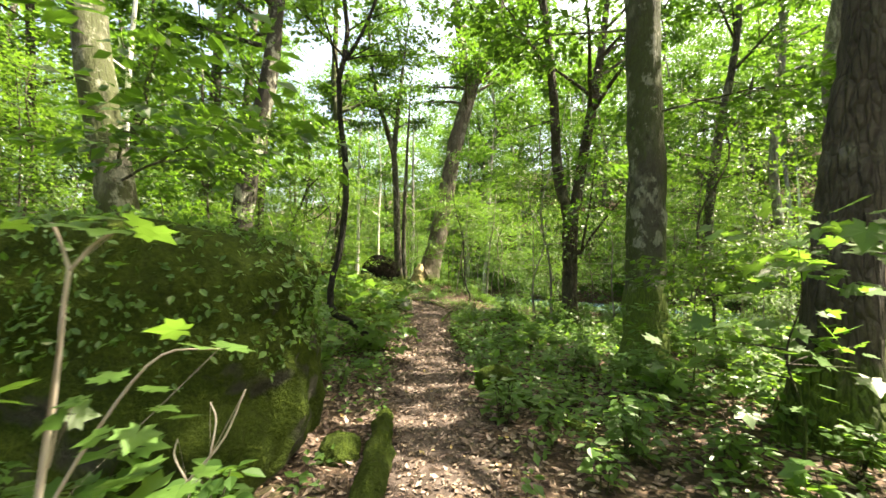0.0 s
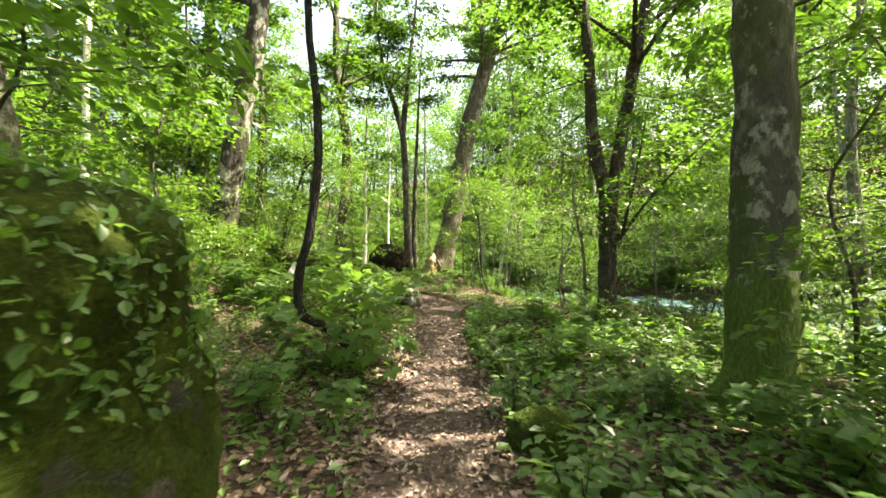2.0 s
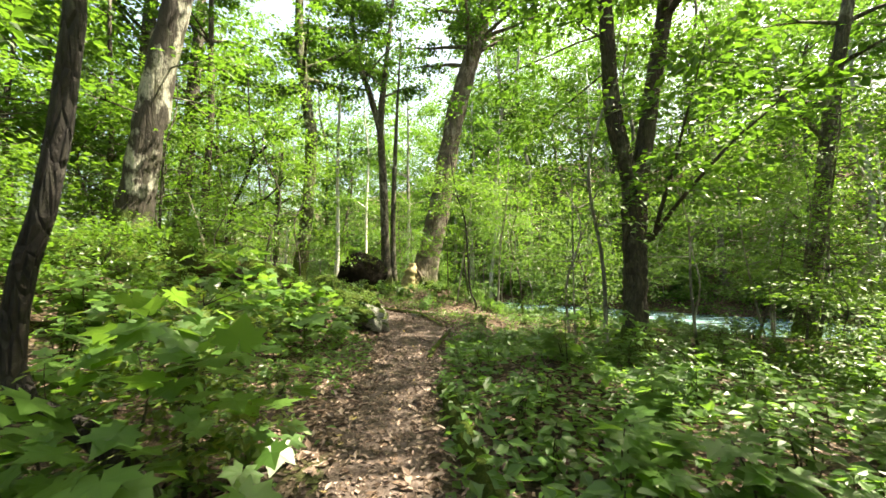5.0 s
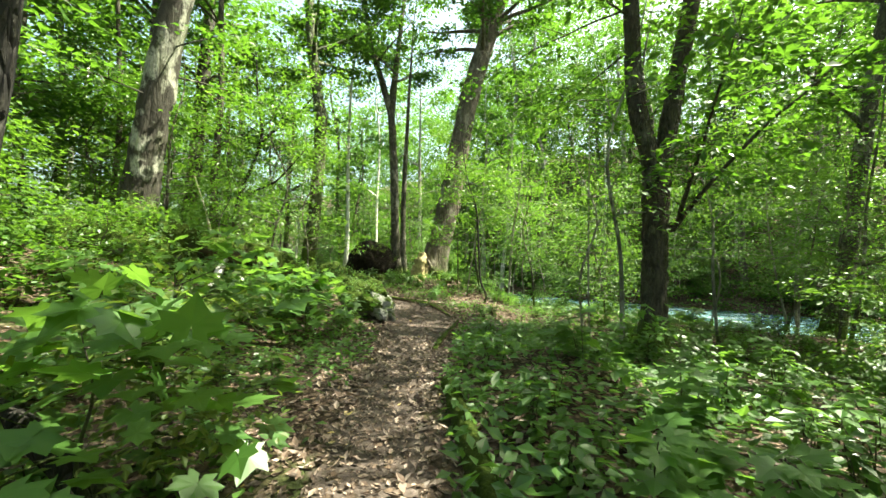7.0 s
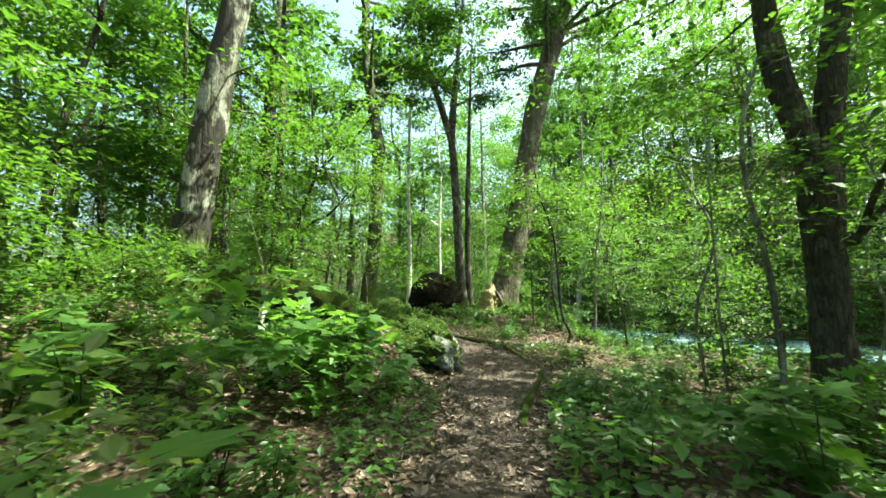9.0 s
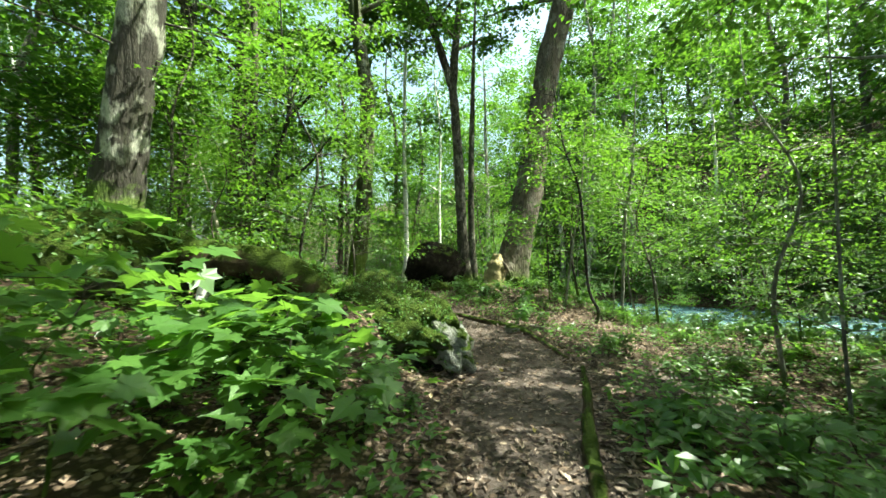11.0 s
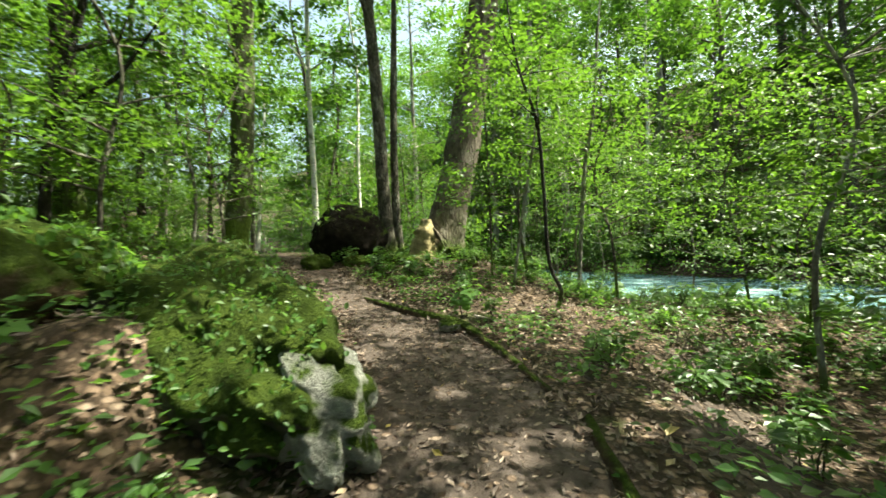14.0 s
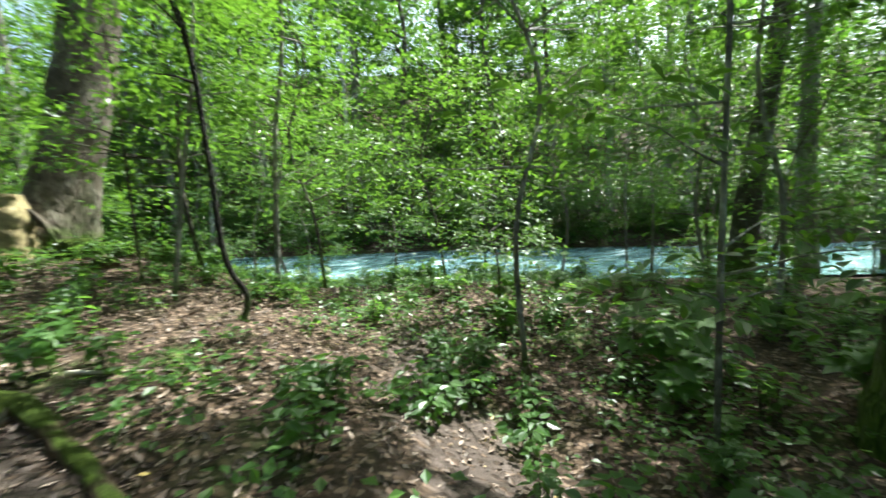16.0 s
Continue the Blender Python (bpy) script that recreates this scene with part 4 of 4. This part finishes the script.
log("fallen_log", "short mossy log with a pale broken end", 81, [on(-0.43, 2.2, 0.1), on(-0.46, 3.0, 0.1), on(-0.52, 3.8, 0.085), on(-0.53, 4.0, 0.07)], moss_wood, 14, 60)
log("fallen_log", "thin mossy log lying beside the path", 82, [on(0.66, 5.05, 0.06), on(0.85, 4.75, 0.065), on(1.05, 4.35, 0.06), on(1.35, 3.7, 0.05)], moss_wood, 10, 30)
log("fallen_log", "green mossy log edging the path", 83, [on(0.2, 9.35, 0.05), on(0.27, 9.0, 0.075), on(0.38, 8.2, 0.085), on(0.52, 7.3, 0.08), on(0.62, 6.8, 0.06)], moss_wood, 12, 60)
log("edging_log", "mossy log edging the trodden path", 84, [on(0.0, 10.9, 0.05, -0.03), on(0.06, 11.8, 0.055, -0.025), on(0.22, 13.0, 0.045, -0.03), on(0.33, 14.2, 0.04, -0.03)], old_wood, 10, 30)
log("edging_log", "mossy root edging the bend of the path", 85, [on(0.2, 14.7, 0.04, -0.03), on(-0.1, 15.8, 0.055, -0.03), on(-0.5, 16.9, 0.07, -0.02), on(-1.1, 17.5, 0.07, -0.02), on(-1.75, 18.3, 0.06, -0.02), on(-2.2, 18.9, 0.03, -0.03)], old_wood, 10, 30)
log("birch_log", "broken white birch stick leaning in the plants", 86, [(-4.9, 13.45, place(-4.9, 13.45) - 0.05, 0.085), (-4.82, 13.58, 0.75, 0.08), (-4.66, 13.78, 1.42, 0.07)], birch_mat, 9, category="branch")
log("birch_log", "white birch stub among green leaves", 87, [(-2.92, 12.6, place(-2.92, 12.6) - 0.05, 0.055), (-2.86, 12.6, 0.5, 0.05), (-2.73, 12.6, 0.95, 0.045)], birch_mat, 9, category="branch")
log("fallen_branch", "bleached dead branch leaning among leaves", 88, [(-6.0, 15.6, place(-6.0, 15.6), 0.035), (-6.4, 15.7, 2.3, 0.03), (-6.85, 15.8, 3.4, 0.015)], stick_mat, 6, category="branch")
log("mossy_trunk", "fallen mossy trunk lying over the bank", 89, [(-6.4, 13.6, 1.55, 0.24), (-5.0, 13.8, 1.42, 0.25), (-4.1, 14.0, 1.3, 0.24), (-3.5, 14.05, 1.05, 0.22), (-3.2, 14.05, place(-3.2, 14.05) + 0.1, 0.2)], moss_wood, 14, 900)

def twig_plant(name, label, seed, lines, mat, tufts, leaf):
    """A few bare twigs, with tufts of lobed leaves at given places."""
    rng = rand(seed)
    base = np.array(lines[0][0][:3])
    root = tagged(new(name), label, "sapling" if tufts else "twig")
    root.matrix_basis = Matrix.Translation(base)
    for i, ln in enumerate(lines):
        q = smooth_line([(p[0] - base[0], p[1] - base[1], p[2] - base[2], p[3]) for p in ln], 14)
        part("stem" if i == 0 else "twig", mesh_of("twig", *tube(q, 7, 0.08, rng), mat), root)
    for x, y, z, n in tufts:
        a = rng.uniform(0, 6.28) + np.arange(n) * 2.4
        al = np.column_stack([np.cos(a), np.sin(a), rng.normal(-0.1, 0.15, n)])
        pos = np.array([x, y, z]) - base + al * leaf * 0.45 + rng.normal(0, 0.02, (n, 3))
        for k in range(n):
            v, f = leaves(pos[k:k + 1], al[k:k + 1], np.array([[0, 0, 1.0]]) + rng.normal(0, 0.3, (1, 3)), np.array([leaf * rng.uniform(0.7, 1.2)]), MAPLE)
            part("leaf", mesh_of("leaf", v, f, leaf_maple, False), root)


g0 = place(-1.15, 1.2)
twig_plant("maple_sapling", "pale-stemmed young maple with few lobed leaves", 121,
           [[(-1.2, 1.15, g0 - 0.05, 0.0088), (-1.14, 1.2, 0.9, 0.0075), (-1.11, 1.2, 1.36, 0.0061), (-1.1, 1.2, 1.48, 0.0061)],
            [(-1.1, 1.2, 1.47, 0.0054), (-1.13, 1.2, 1.55, 0.0048), (-1.16, 1.2, 1.61, 0.0034)], [(-1.1, 1.2, 1.47, 0.0054), (-1.03, 1.2, 1.55, 0.0041), (-0.97, 1.2, 1.59, 0.0027)],
            [(-1.14, 1.2, 0.75, 0.0054), (-1.0, 1.2, 1.0, 0.0048), (-0.83, 1.2, 1.22, 0.0034), (-0.65, 1.2, 1.25, 0.0020)], [(-1.13, 1.2, 0.9, 0.0041), (-1.06, 1.15, 1.05, 0.0027), (-1.0, 1.12, 1.1, 0.0020)]],
           stick_mat, ((-1.12, 1.2, 1.1, 4), (-0.93, 1.2, 1.1, 4), (-0.83, 1.18, 1.05, 3), (-1.17, 1.2, 1.62, 4), (-0.95, 1.2, 1.6, 4), (-0.78, 1.25, 0.85, 4), (-0.95, 1.1, 0.85, 3), (-0.68, 1.2, 1.27, 3)), 0.11)
twig_plant("dead_twig", "bare bleached twig standing before a boulder", 122,
           [[(-1.35, 1.85, place(-1.35, 1.85) - 0.03, 0.0075), (-1.2, 1.9, 0.42, 0.0068), (-1.0, 1.9, 0.68, 0.0054), (-0.9, 1.9, 0.92, 0.0034)], [(-1.05, 1.9, 0.62, 0.0041), (-1.03, 1.9, 0.78, 0.0034), (-1.06, 1.9, 0.86, 0.0020)],
            [(-1.15, 1.9, 0.5, 0.0041), (-1.2, 1.88, 0.62, 0.0034), (-1.19, 1.88, 0.7, 0.0020)]], stick_mat, (), 0.1)
# fallen sticks
rng = rand(123)
for k in range(22):
    x, y = rng.uniform(-4.5, 4.5), rng.uniform(2, 23)
    if float(off_path(x, y)) < 0.15 or (-4.4 < x < -0.9 and y < 4.5) or (-3.4 < x < -0.9 and 12.8 < y < 16.5):
        continue
    a, ln = rng.uniform(0, 6.28), rng.uniform(0.3, 1.1)
    pts = [on(x + math.cos(a) * ln * u, y + math.sin(a) * ln * u, 0.016 * (1.1 - u), 0.02) for u in (0, 0.35, 0.7, 1.0)]
    pts = [(p[0] + rng.normal(0, 0.02), p[1] + rng.normal(0, 0.02), p[2], p[3]) for p in pts]
    log("stick", "dry fallen stick lying on dead leaves", 130 + k, pts, stick_mat if k % 2 else bark_dark, 6, category="stick")

# broken stump at the foot of the leaning tree
rng = rand(91)
root = tagged(new("tree_stump"), "pale broken stump with dark torn roots", "stump")
gz = place(-1.45, 23.4)
root.matrix_basis = Matrix.Translation((-1.45, 23.4, gz - 0.1))
v, f = tube(smooth_line([(0, 0, 0, 0.48), (0.02, 0, 0.35, 0.36), (0.1, 0, 0.8, 0.27), (0.15, 0, 1.25, 0.14)], 16), 12, 0.16, rng)
part("stump_wood", mesh_of("stump", v, f, pale_wood), root)
for k in range(4):
    a = -0.6 + 0.5 * k
    v, f = tube(smooth_line([(0.1, 0, 0.9, 0.05), (0.35 + 0.1 * k, -0.1, 0.95 - 0.12 * k, 0.05), (0.6, -0.2 + 0.1 * k, 0.55 - 0.1 * k, 0.04), (0.75, -0.3 + 0.15 * k, 0.1, 0.02)], 10), 7, 0.1, rng)
    part("root", mesh_of("root", v, f, bark_brown), root, "dark reddish torn root")

# ---------------------------------------------------------------- low plants


def make_herb(name, label, seed, n_stems, h, leaf, shape, mat, group):
    """A clump of stems, each with a whorl of leaves at its top and a few below."""
    rng = rand(seed)
    stems, pos, al, nor, size = [], [], [], [], []
    for s in range(n_stems):
        a, d = rng.uniform(0, 6.28), rng.uniform(0.05, 0.5) * h
        top = np.array([math.cos(a) * d, math.sin(a) * d, h * rng.uniform(0.6, 1.1)])
        st = np.array([math.cos(a) * 0.03, math.sin(a) * 0.03, -0.05])
        mid = (st + top) / 2 + rng.normal(0, 0.03, 3)
        stems.append(tube(smooth_line([(*st, 0.006), (*mid, 0.005), (*top, 0.003)], 5), 4, 0, None, False))
        for lvl, k in ((top, 5), (mid * 0.4 + top * 0.6, 3), (mid, 2)):
            a0 = rng.uniform(0, 6.28)
            for j in range(k):
                b = a0 + j * 6.28 / k + rng.normal(0, 0.25)
                dirn = np.array([math.cos(b), math.sin(b), rng.normal(-0.1, 0.15)])
                pos.append(lvl + dirn * leaf * 0.35)
                al.append(dirn)
                nor.append(np.array([0, 0, 1.0]) + rng.normal(0, 0.25, 3))
                size.append(leaf * rng.uniform(0.65, 1.2))
    root = tagged(new(name), label, "plant", group)
    v, f = join_arrays(stems)
    tagged(part("stalk", mesh_of("stalk", v, f, stem_green), root), kind="stuff")
    v, f = leaves(np.array(pos), np.array(al), np.array(nor), np.array(size), shape)
    part("leaves", mesh_of("leaves", v, f, mat, False), root)
    return root


herbs = [make_herb("herb", "low green herb with whorled leaves on the forest floor", 101, 5, 0.28, 0.10, LEAF4, leaf_herb, "low plants on the forest floor"),
         make_herb("maple_seedling", "maple seedling with lobed light green leaves", 102, 3, 0.38, 0.13, MAPLE, leaf_maple, "maple seedlings"),
         make_herb("herb", "dense clump of fresh green leaves", 103, 9, 0.42, 0.11, LEAF4, leaf_herb, "low plants on the forest floor"),
         make_herb("maple_seedling", "taller maple seedling with broad lobed leaves", 104, 4, 0.6, 0.16, MAPLE, leaf_maple, "maple seedlings")]
rng = rand(9)
herb_xy = []
for _ in range(9000):
    x, y = rng.uniform(-7, 8), rng.uniform(0.3, 24.3)
    o = float(off_path(x, y))
    if o < 0.28 or math.hypot(x + 1.4, y - 22.6) < 1.0 or (-4.4 < x < -0.95 and 2.0 < y < 4.2) or (-3.4 < x < -1.2 and 13.2 < y < 16.4):
        continue
    dens = 0.75 if y < 13 else 0.28
    if x > 0 and y > 12.5:
        dens = 0.5 if x < 2.6 else 0.85
    if x > 0 and 6.3 < y < 11.5 or (x < -0.9 and 8 < y < 13):
        dens = 1.0
    if y > 18.5 and -6 < x < 3:
        dens = 0.85
    if o < 0.6:
        dens *= 0.35
    if rng.uniform() > dens or any((x - a) ** 2 + (y - b) ** 2 < 0.075 for a, b in herb_xy):
        continue
    herb_xy.append((x, y))
    if len(herb_xy) >= 500:
        break
for i, (x, y) in enumerate(herb_xy):
    k = int(rng.choice(4, p=(0.4, 0.2, 0.28, 0.12)))
    if abs(x) < 1.1 and k == 3:
        k = 0
    if 0 < x < 3.4 and y > 12.3 and k % 2:
        k -= 1
    m = pose(x, y, place(x, y), rng.normal(0, 6), rng.normal(0, 6), rng.uniform(0, 360))
    if i < 4:
        herbs[i].matrix_basis = m
        continue
    t = copy_thing(herbs[k], m)
    s = rng.uniform(0.7, 1.25)
    t.scale = (s, s, s)

rng = rand(19)
for x, y in zip(rng.uniform(-4.2, -2.5, 16), rng.uniform(12.0, 13.7, 16)):
    t = copy_thing(herbs[int(rng.choice((1, 2, 3, 3)))], pose(x, y, place(x, y), rng.normal(0, 6), rng.normal(0, 6), rng.uniform(0, 360)))
    t.scale = (1, 1, rng.uniform(0.7, 1.0))
for x, y, k, z in ((-1.22, 13.42, 0, 0.8), (-1.1, 13.6, 2, 0.55), (-1.75, 13.05, 0, 0.7), (-1.95, 12.8, 2, 0.6), (-1.7, 12.5, 2, 0.6), (-2.2, 12.35, 2, 0.7), (-1.35, 12.0, 2, 0.5)):
    t = copy_thing(herbs[k], pose(x, y, place(x, y), 0, 0, 77 * x))
    t.scale = (z, z, z)

# what nobody could count: fallen leaves, ground cover, far undergrowth
rng = rand(15)
n = 70000
x, y = rng.uniform(-5.5, 6, n), rng.uniform(0.2, 25, n)
x = np.where(rng.uniform(0, 1, n) < 0.35, np.interp(y, PATH_Y, PATH_X) + rng.normal(0, 0.6, n), x)
o = off_path(x, y)
ok = (rng.uniform(0, 1, n) < np.where(o < 0, np.where(y > 12, 0.3, 0.9), 0.95)) & (river_n(x, y) < 22)
x, y, o = x[ok], y[ok], o[ok]
n = len(x)
pos = np.column_stack([x, y, height(x, y) + rng.uniform(0.0, 0.015, n)])
al = np.column_stack([rng.normal(0, 1, (n, 2)), rng.normal(0, 0.25, n)])
nor = np.array([0, 0, 1.0]) + rng.normal(0, 0.35, (n, 3))
v, f = leaves(pos, al, nor, (0.035 + 0.07 * rng.uniform(0, 1, n) ** 1.6) * np.where(o < 0, 0.7, 1.0), CURL)
tagged(new("leaf_litter", mesh_of("leaf_litter", v, f, litter_mat, False)), "brown and tan fallen leaves strewn over the ground", "leaves", kind="stuff")

n = 130000
x, y = rng.uniform(-10, 10, n), rng.uniform(-1, 26, n)
clump = wave(x, y, 1.7) + 0.7 * wave(x + 7, y, 3.9) + rng.normal(0, 0.35, n)
ok = (off_path(x, y) > 0.2) & (river_n(x, y) < 22.5) & (clump > np.where((x > -0.5) & (x < 2.8) & (y > 12.5) & (y < 19), 0.45, np.where(((x > 0.3) & (y > 4) & (y < 12.5)) | ((x < -2.9) & (y > 9) & (y < 16)), -0.7, -0.1))) & ~((x > -4.4) & (x < -0.95) & (y > 2.0) & (y < 4.2))
x, y = x[ok], y[ok]
n = len(x)
pos = np.column_stack([x, y, height(x, y) + rng.uniform(0.03, 0.22, n)])
al = np.column_stack([rng.normal(0, 1, (n, 2)), rng.normal(0, 0.25, n)])
nor = np.array([0, 0, 1.0]) + rng.normal(0, 0.3, (n, 3))
lush = (x > 0.3) & (y > 4) & (y < 12.5)
v, f = leaves(pos, al, nor, rng.uniform(0.05, 0.11, n) * np.where(lush, 1.45, 1.0), LEAF2)
tagged(new("ground_cover", mesh_of("ground_cover", v, f, leaf_herb, False)), "low green ground cover of small leaves", "undergrowth", kind="stuff")


def far_bushes(name, label, seed, n, xr, yr, test, top, leaf, per, radius, band=None, mat=None):
    """Sprays of leaves over a stretch of ground, or over a band along the river."""
    rng = rand(seed)
    x, y = rng.uniform(*xr, n), rng.uniform(*yr, n)
    if band:
        x, y = 0.65 * y + 0.76 * x, 0.76 * y - 0.65 * x
    ok = test(x, y)
    x, y = x[ok], y[ok]
    m = len(x)
    c = np.column_stack([x, y, height(x, y) + rng.uniform(0.05, 1, m) ** 1.6 * top])
    a = rng.uniform(0, 6.28, m)
    v, f = sprays(rng, c, np.column_stack([np.cos(a), np.sin(a), np.zeros(m)]), radius * rng.uniform(0.6, 1.3, m), per, leaf, LEAF2, 0.35)
    tagged(new(name, mesh_of(name, v, f, mat or leaf_under, False)), label, "undergrowth", kind="stuff")


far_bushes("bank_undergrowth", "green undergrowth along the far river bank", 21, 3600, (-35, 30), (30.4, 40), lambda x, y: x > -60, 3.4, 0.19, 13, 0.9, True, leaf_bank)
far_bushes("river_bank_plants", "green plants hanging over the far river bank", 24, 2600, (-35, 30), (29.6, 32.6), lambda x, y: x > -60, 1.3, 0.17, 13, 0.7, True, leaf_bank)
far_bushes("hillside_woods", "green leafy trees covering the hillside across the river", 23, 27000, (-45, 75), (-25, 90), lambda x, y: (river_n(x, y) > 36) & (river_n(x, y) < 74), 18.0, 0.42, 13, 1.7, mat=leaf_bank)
far_bushes("wood_undergrowth", "green undergrowth deep in the wood", 22, 7000, (-30, 14), (6, 50), lambda x, y: (river_n(x, y) < 22.3) & (off_path(x, y) > 1.6) & ((y > 25.8) | (x < -9)), 3.2, 0.17, 13, 0.85)


far_bushes("wood_understory", "layered leaves of young trees deep in the wood", 25, 5200, (-26, 10), (8, 46), lambda x, y: (river_n(x, y) < 22.3) & (off_path(x, y) > 2.2) & ((y > 26.5) | (x < -9.5)), 9.0, 0.16, 13, 1.0)


def far_woods():
    """Leafy wall of the wood beyond the single trees, with its stems."""
    rng = rand(31)
    m = 6500
    a = rng.uniform(0, 2 * np.pi, m)
    d = rng.uniform(38, 66, m)
    a = np.where(rng.uniform(0, 1, m) < 0.3, rng.normal(-0.1, 0.45, m), a)
    x, y = np.sin(a) * d, 12 + np.cos(a) * d
    top = 22 + 5 * wave(x, y, 0.12)
    c = np.column_stack([x, y, height(x, y) + rng.uniform(0, 1, m) * top])
    h = rng.uniform(0, 6.28, m)
    v, f = sprays(rng, c, np.column_stack([np.cos(h), np.sin(h), np.zeros(m)]), 2.2 * rng.uniform(0.6, 1.3, m), 22, 0.42, LEAF2, 0.5, 0.15)
    tagged(new("far_woods", mesh_of("far_woods", v, f, leaf_canopy, False)), "green leafy wood in the distance", "woods", kind="stuff")


far_woods()


# ---------------------------------------------------------------- openings in the leaf roof, through which the sun reaches the ground
OPENINGS = ((0.05, 2.95, 0.4), (-0.85, 3.8, 0.3), (-0.2, 6.6, 0.3), (-0.1, 5.4, 0.24), (-0.45, 3.95, 0.2), (0.0, 4.0, 0.26), (-0.7, 6.9, 0.35), (2.75, 6.9, 0.4), (-0.75, 7.6, 0.3), (-0.17, 7.45, 0.35),
            (-0.45, 13.3, 0.2), (-2.2, 13.7, 0.45), (-1.63, 13.1, 0.2), (-1.4, 16.8, 0.26), (2.1, 15.2, 0.8), (-0.88, 13.95, 0.18), (-0.26, 13.8, 0.16), (0.1, 13.95, 0.13), (-1.5, 15.6, 0.18),
            (1.65, 17.05, 0.25), (-0.6, 14.6, 0.15), (-0.42, 18.0, 0.45), (0.2, 18.0, 0.4), (-0.9, 22.6, 0.55), (-3.8, 12.2, 0.3), (2.2, 17.3, 0.25), (-1.7, 13.73, 0.45), (-1.6, 23.2, 0.4), (-5.1, 13.6, 0.4), (-2.6, 10.8, 0.7), (-1.7, 6.8, 0.45))
CORNERS = {2.0: 4, 1.5: 6, 1.25: 5, 1.125: 18}   # corners of a leaf, by its corners to a face


def open_leaf_roof():
    rng = rand(201)
    flecks = [(fx, fy, rng.uniform(0.07, 0.2)) for fx, fy in zip(rng.uniform(-6, 7, 120), rng.uniform(2, 24, 120))]
    to_sun = np.array(sun_dir)
    bpy.context.view_layer.update()
    for ob in list(bpy.data.objects):
        if ob.type != "MESH" or ob.name.split(".")[0] not in ("crown", "foliage", "hillside_woods", "far_woods"):
            continue
        me = ob.data
        nv, nf = len(me.vertices), len(me.polygons)
        k = CORNERS.get(round(nv / nf, 3))
        if not k:
            continue
        co = np.empty(nv * 3, np.float32)
        me.vertices.foreach_get("co", co)
        co = co.reshape(-1, 3)
        w = np.array(ob.matrix_world)
        mid = co.reshape(-1, k, 3).mean(1) @ w[:3, :3].T + w[:3, 3]
        drop = np.zeros(len(mid), bool)
        for x, y, r in (*OPENINGS, *flecks):
            d = mid - np.array([x, y, place(x, y)])
            h = d @ to_sun
            off = np.linalg.norm(d - h[:, None] * to_sun, axis=1)
            drop |= (h > 1.3) & (off < r * rng.uniform(0.75, 1.25, len(mid)))
        if not drop.any():
            continue
        n = int((~drop).sum())
        per = nf // len(mid)
        fa = np.empty(nf * 3, np.int32)
        me.polygons.foreach_get("vertices", fa)
        one = fa.reshape(-1, per, 3)[0]
        if n:
            ob.data = mesh_of(me.name, co.reshape(-1, k, 3)[~drop].reshape(-1, 3), (one[None] + (np.arange(n) * k)[:, None, None]).reshape(-1, 3), me.materials[0], False)


open_leaf_roof()
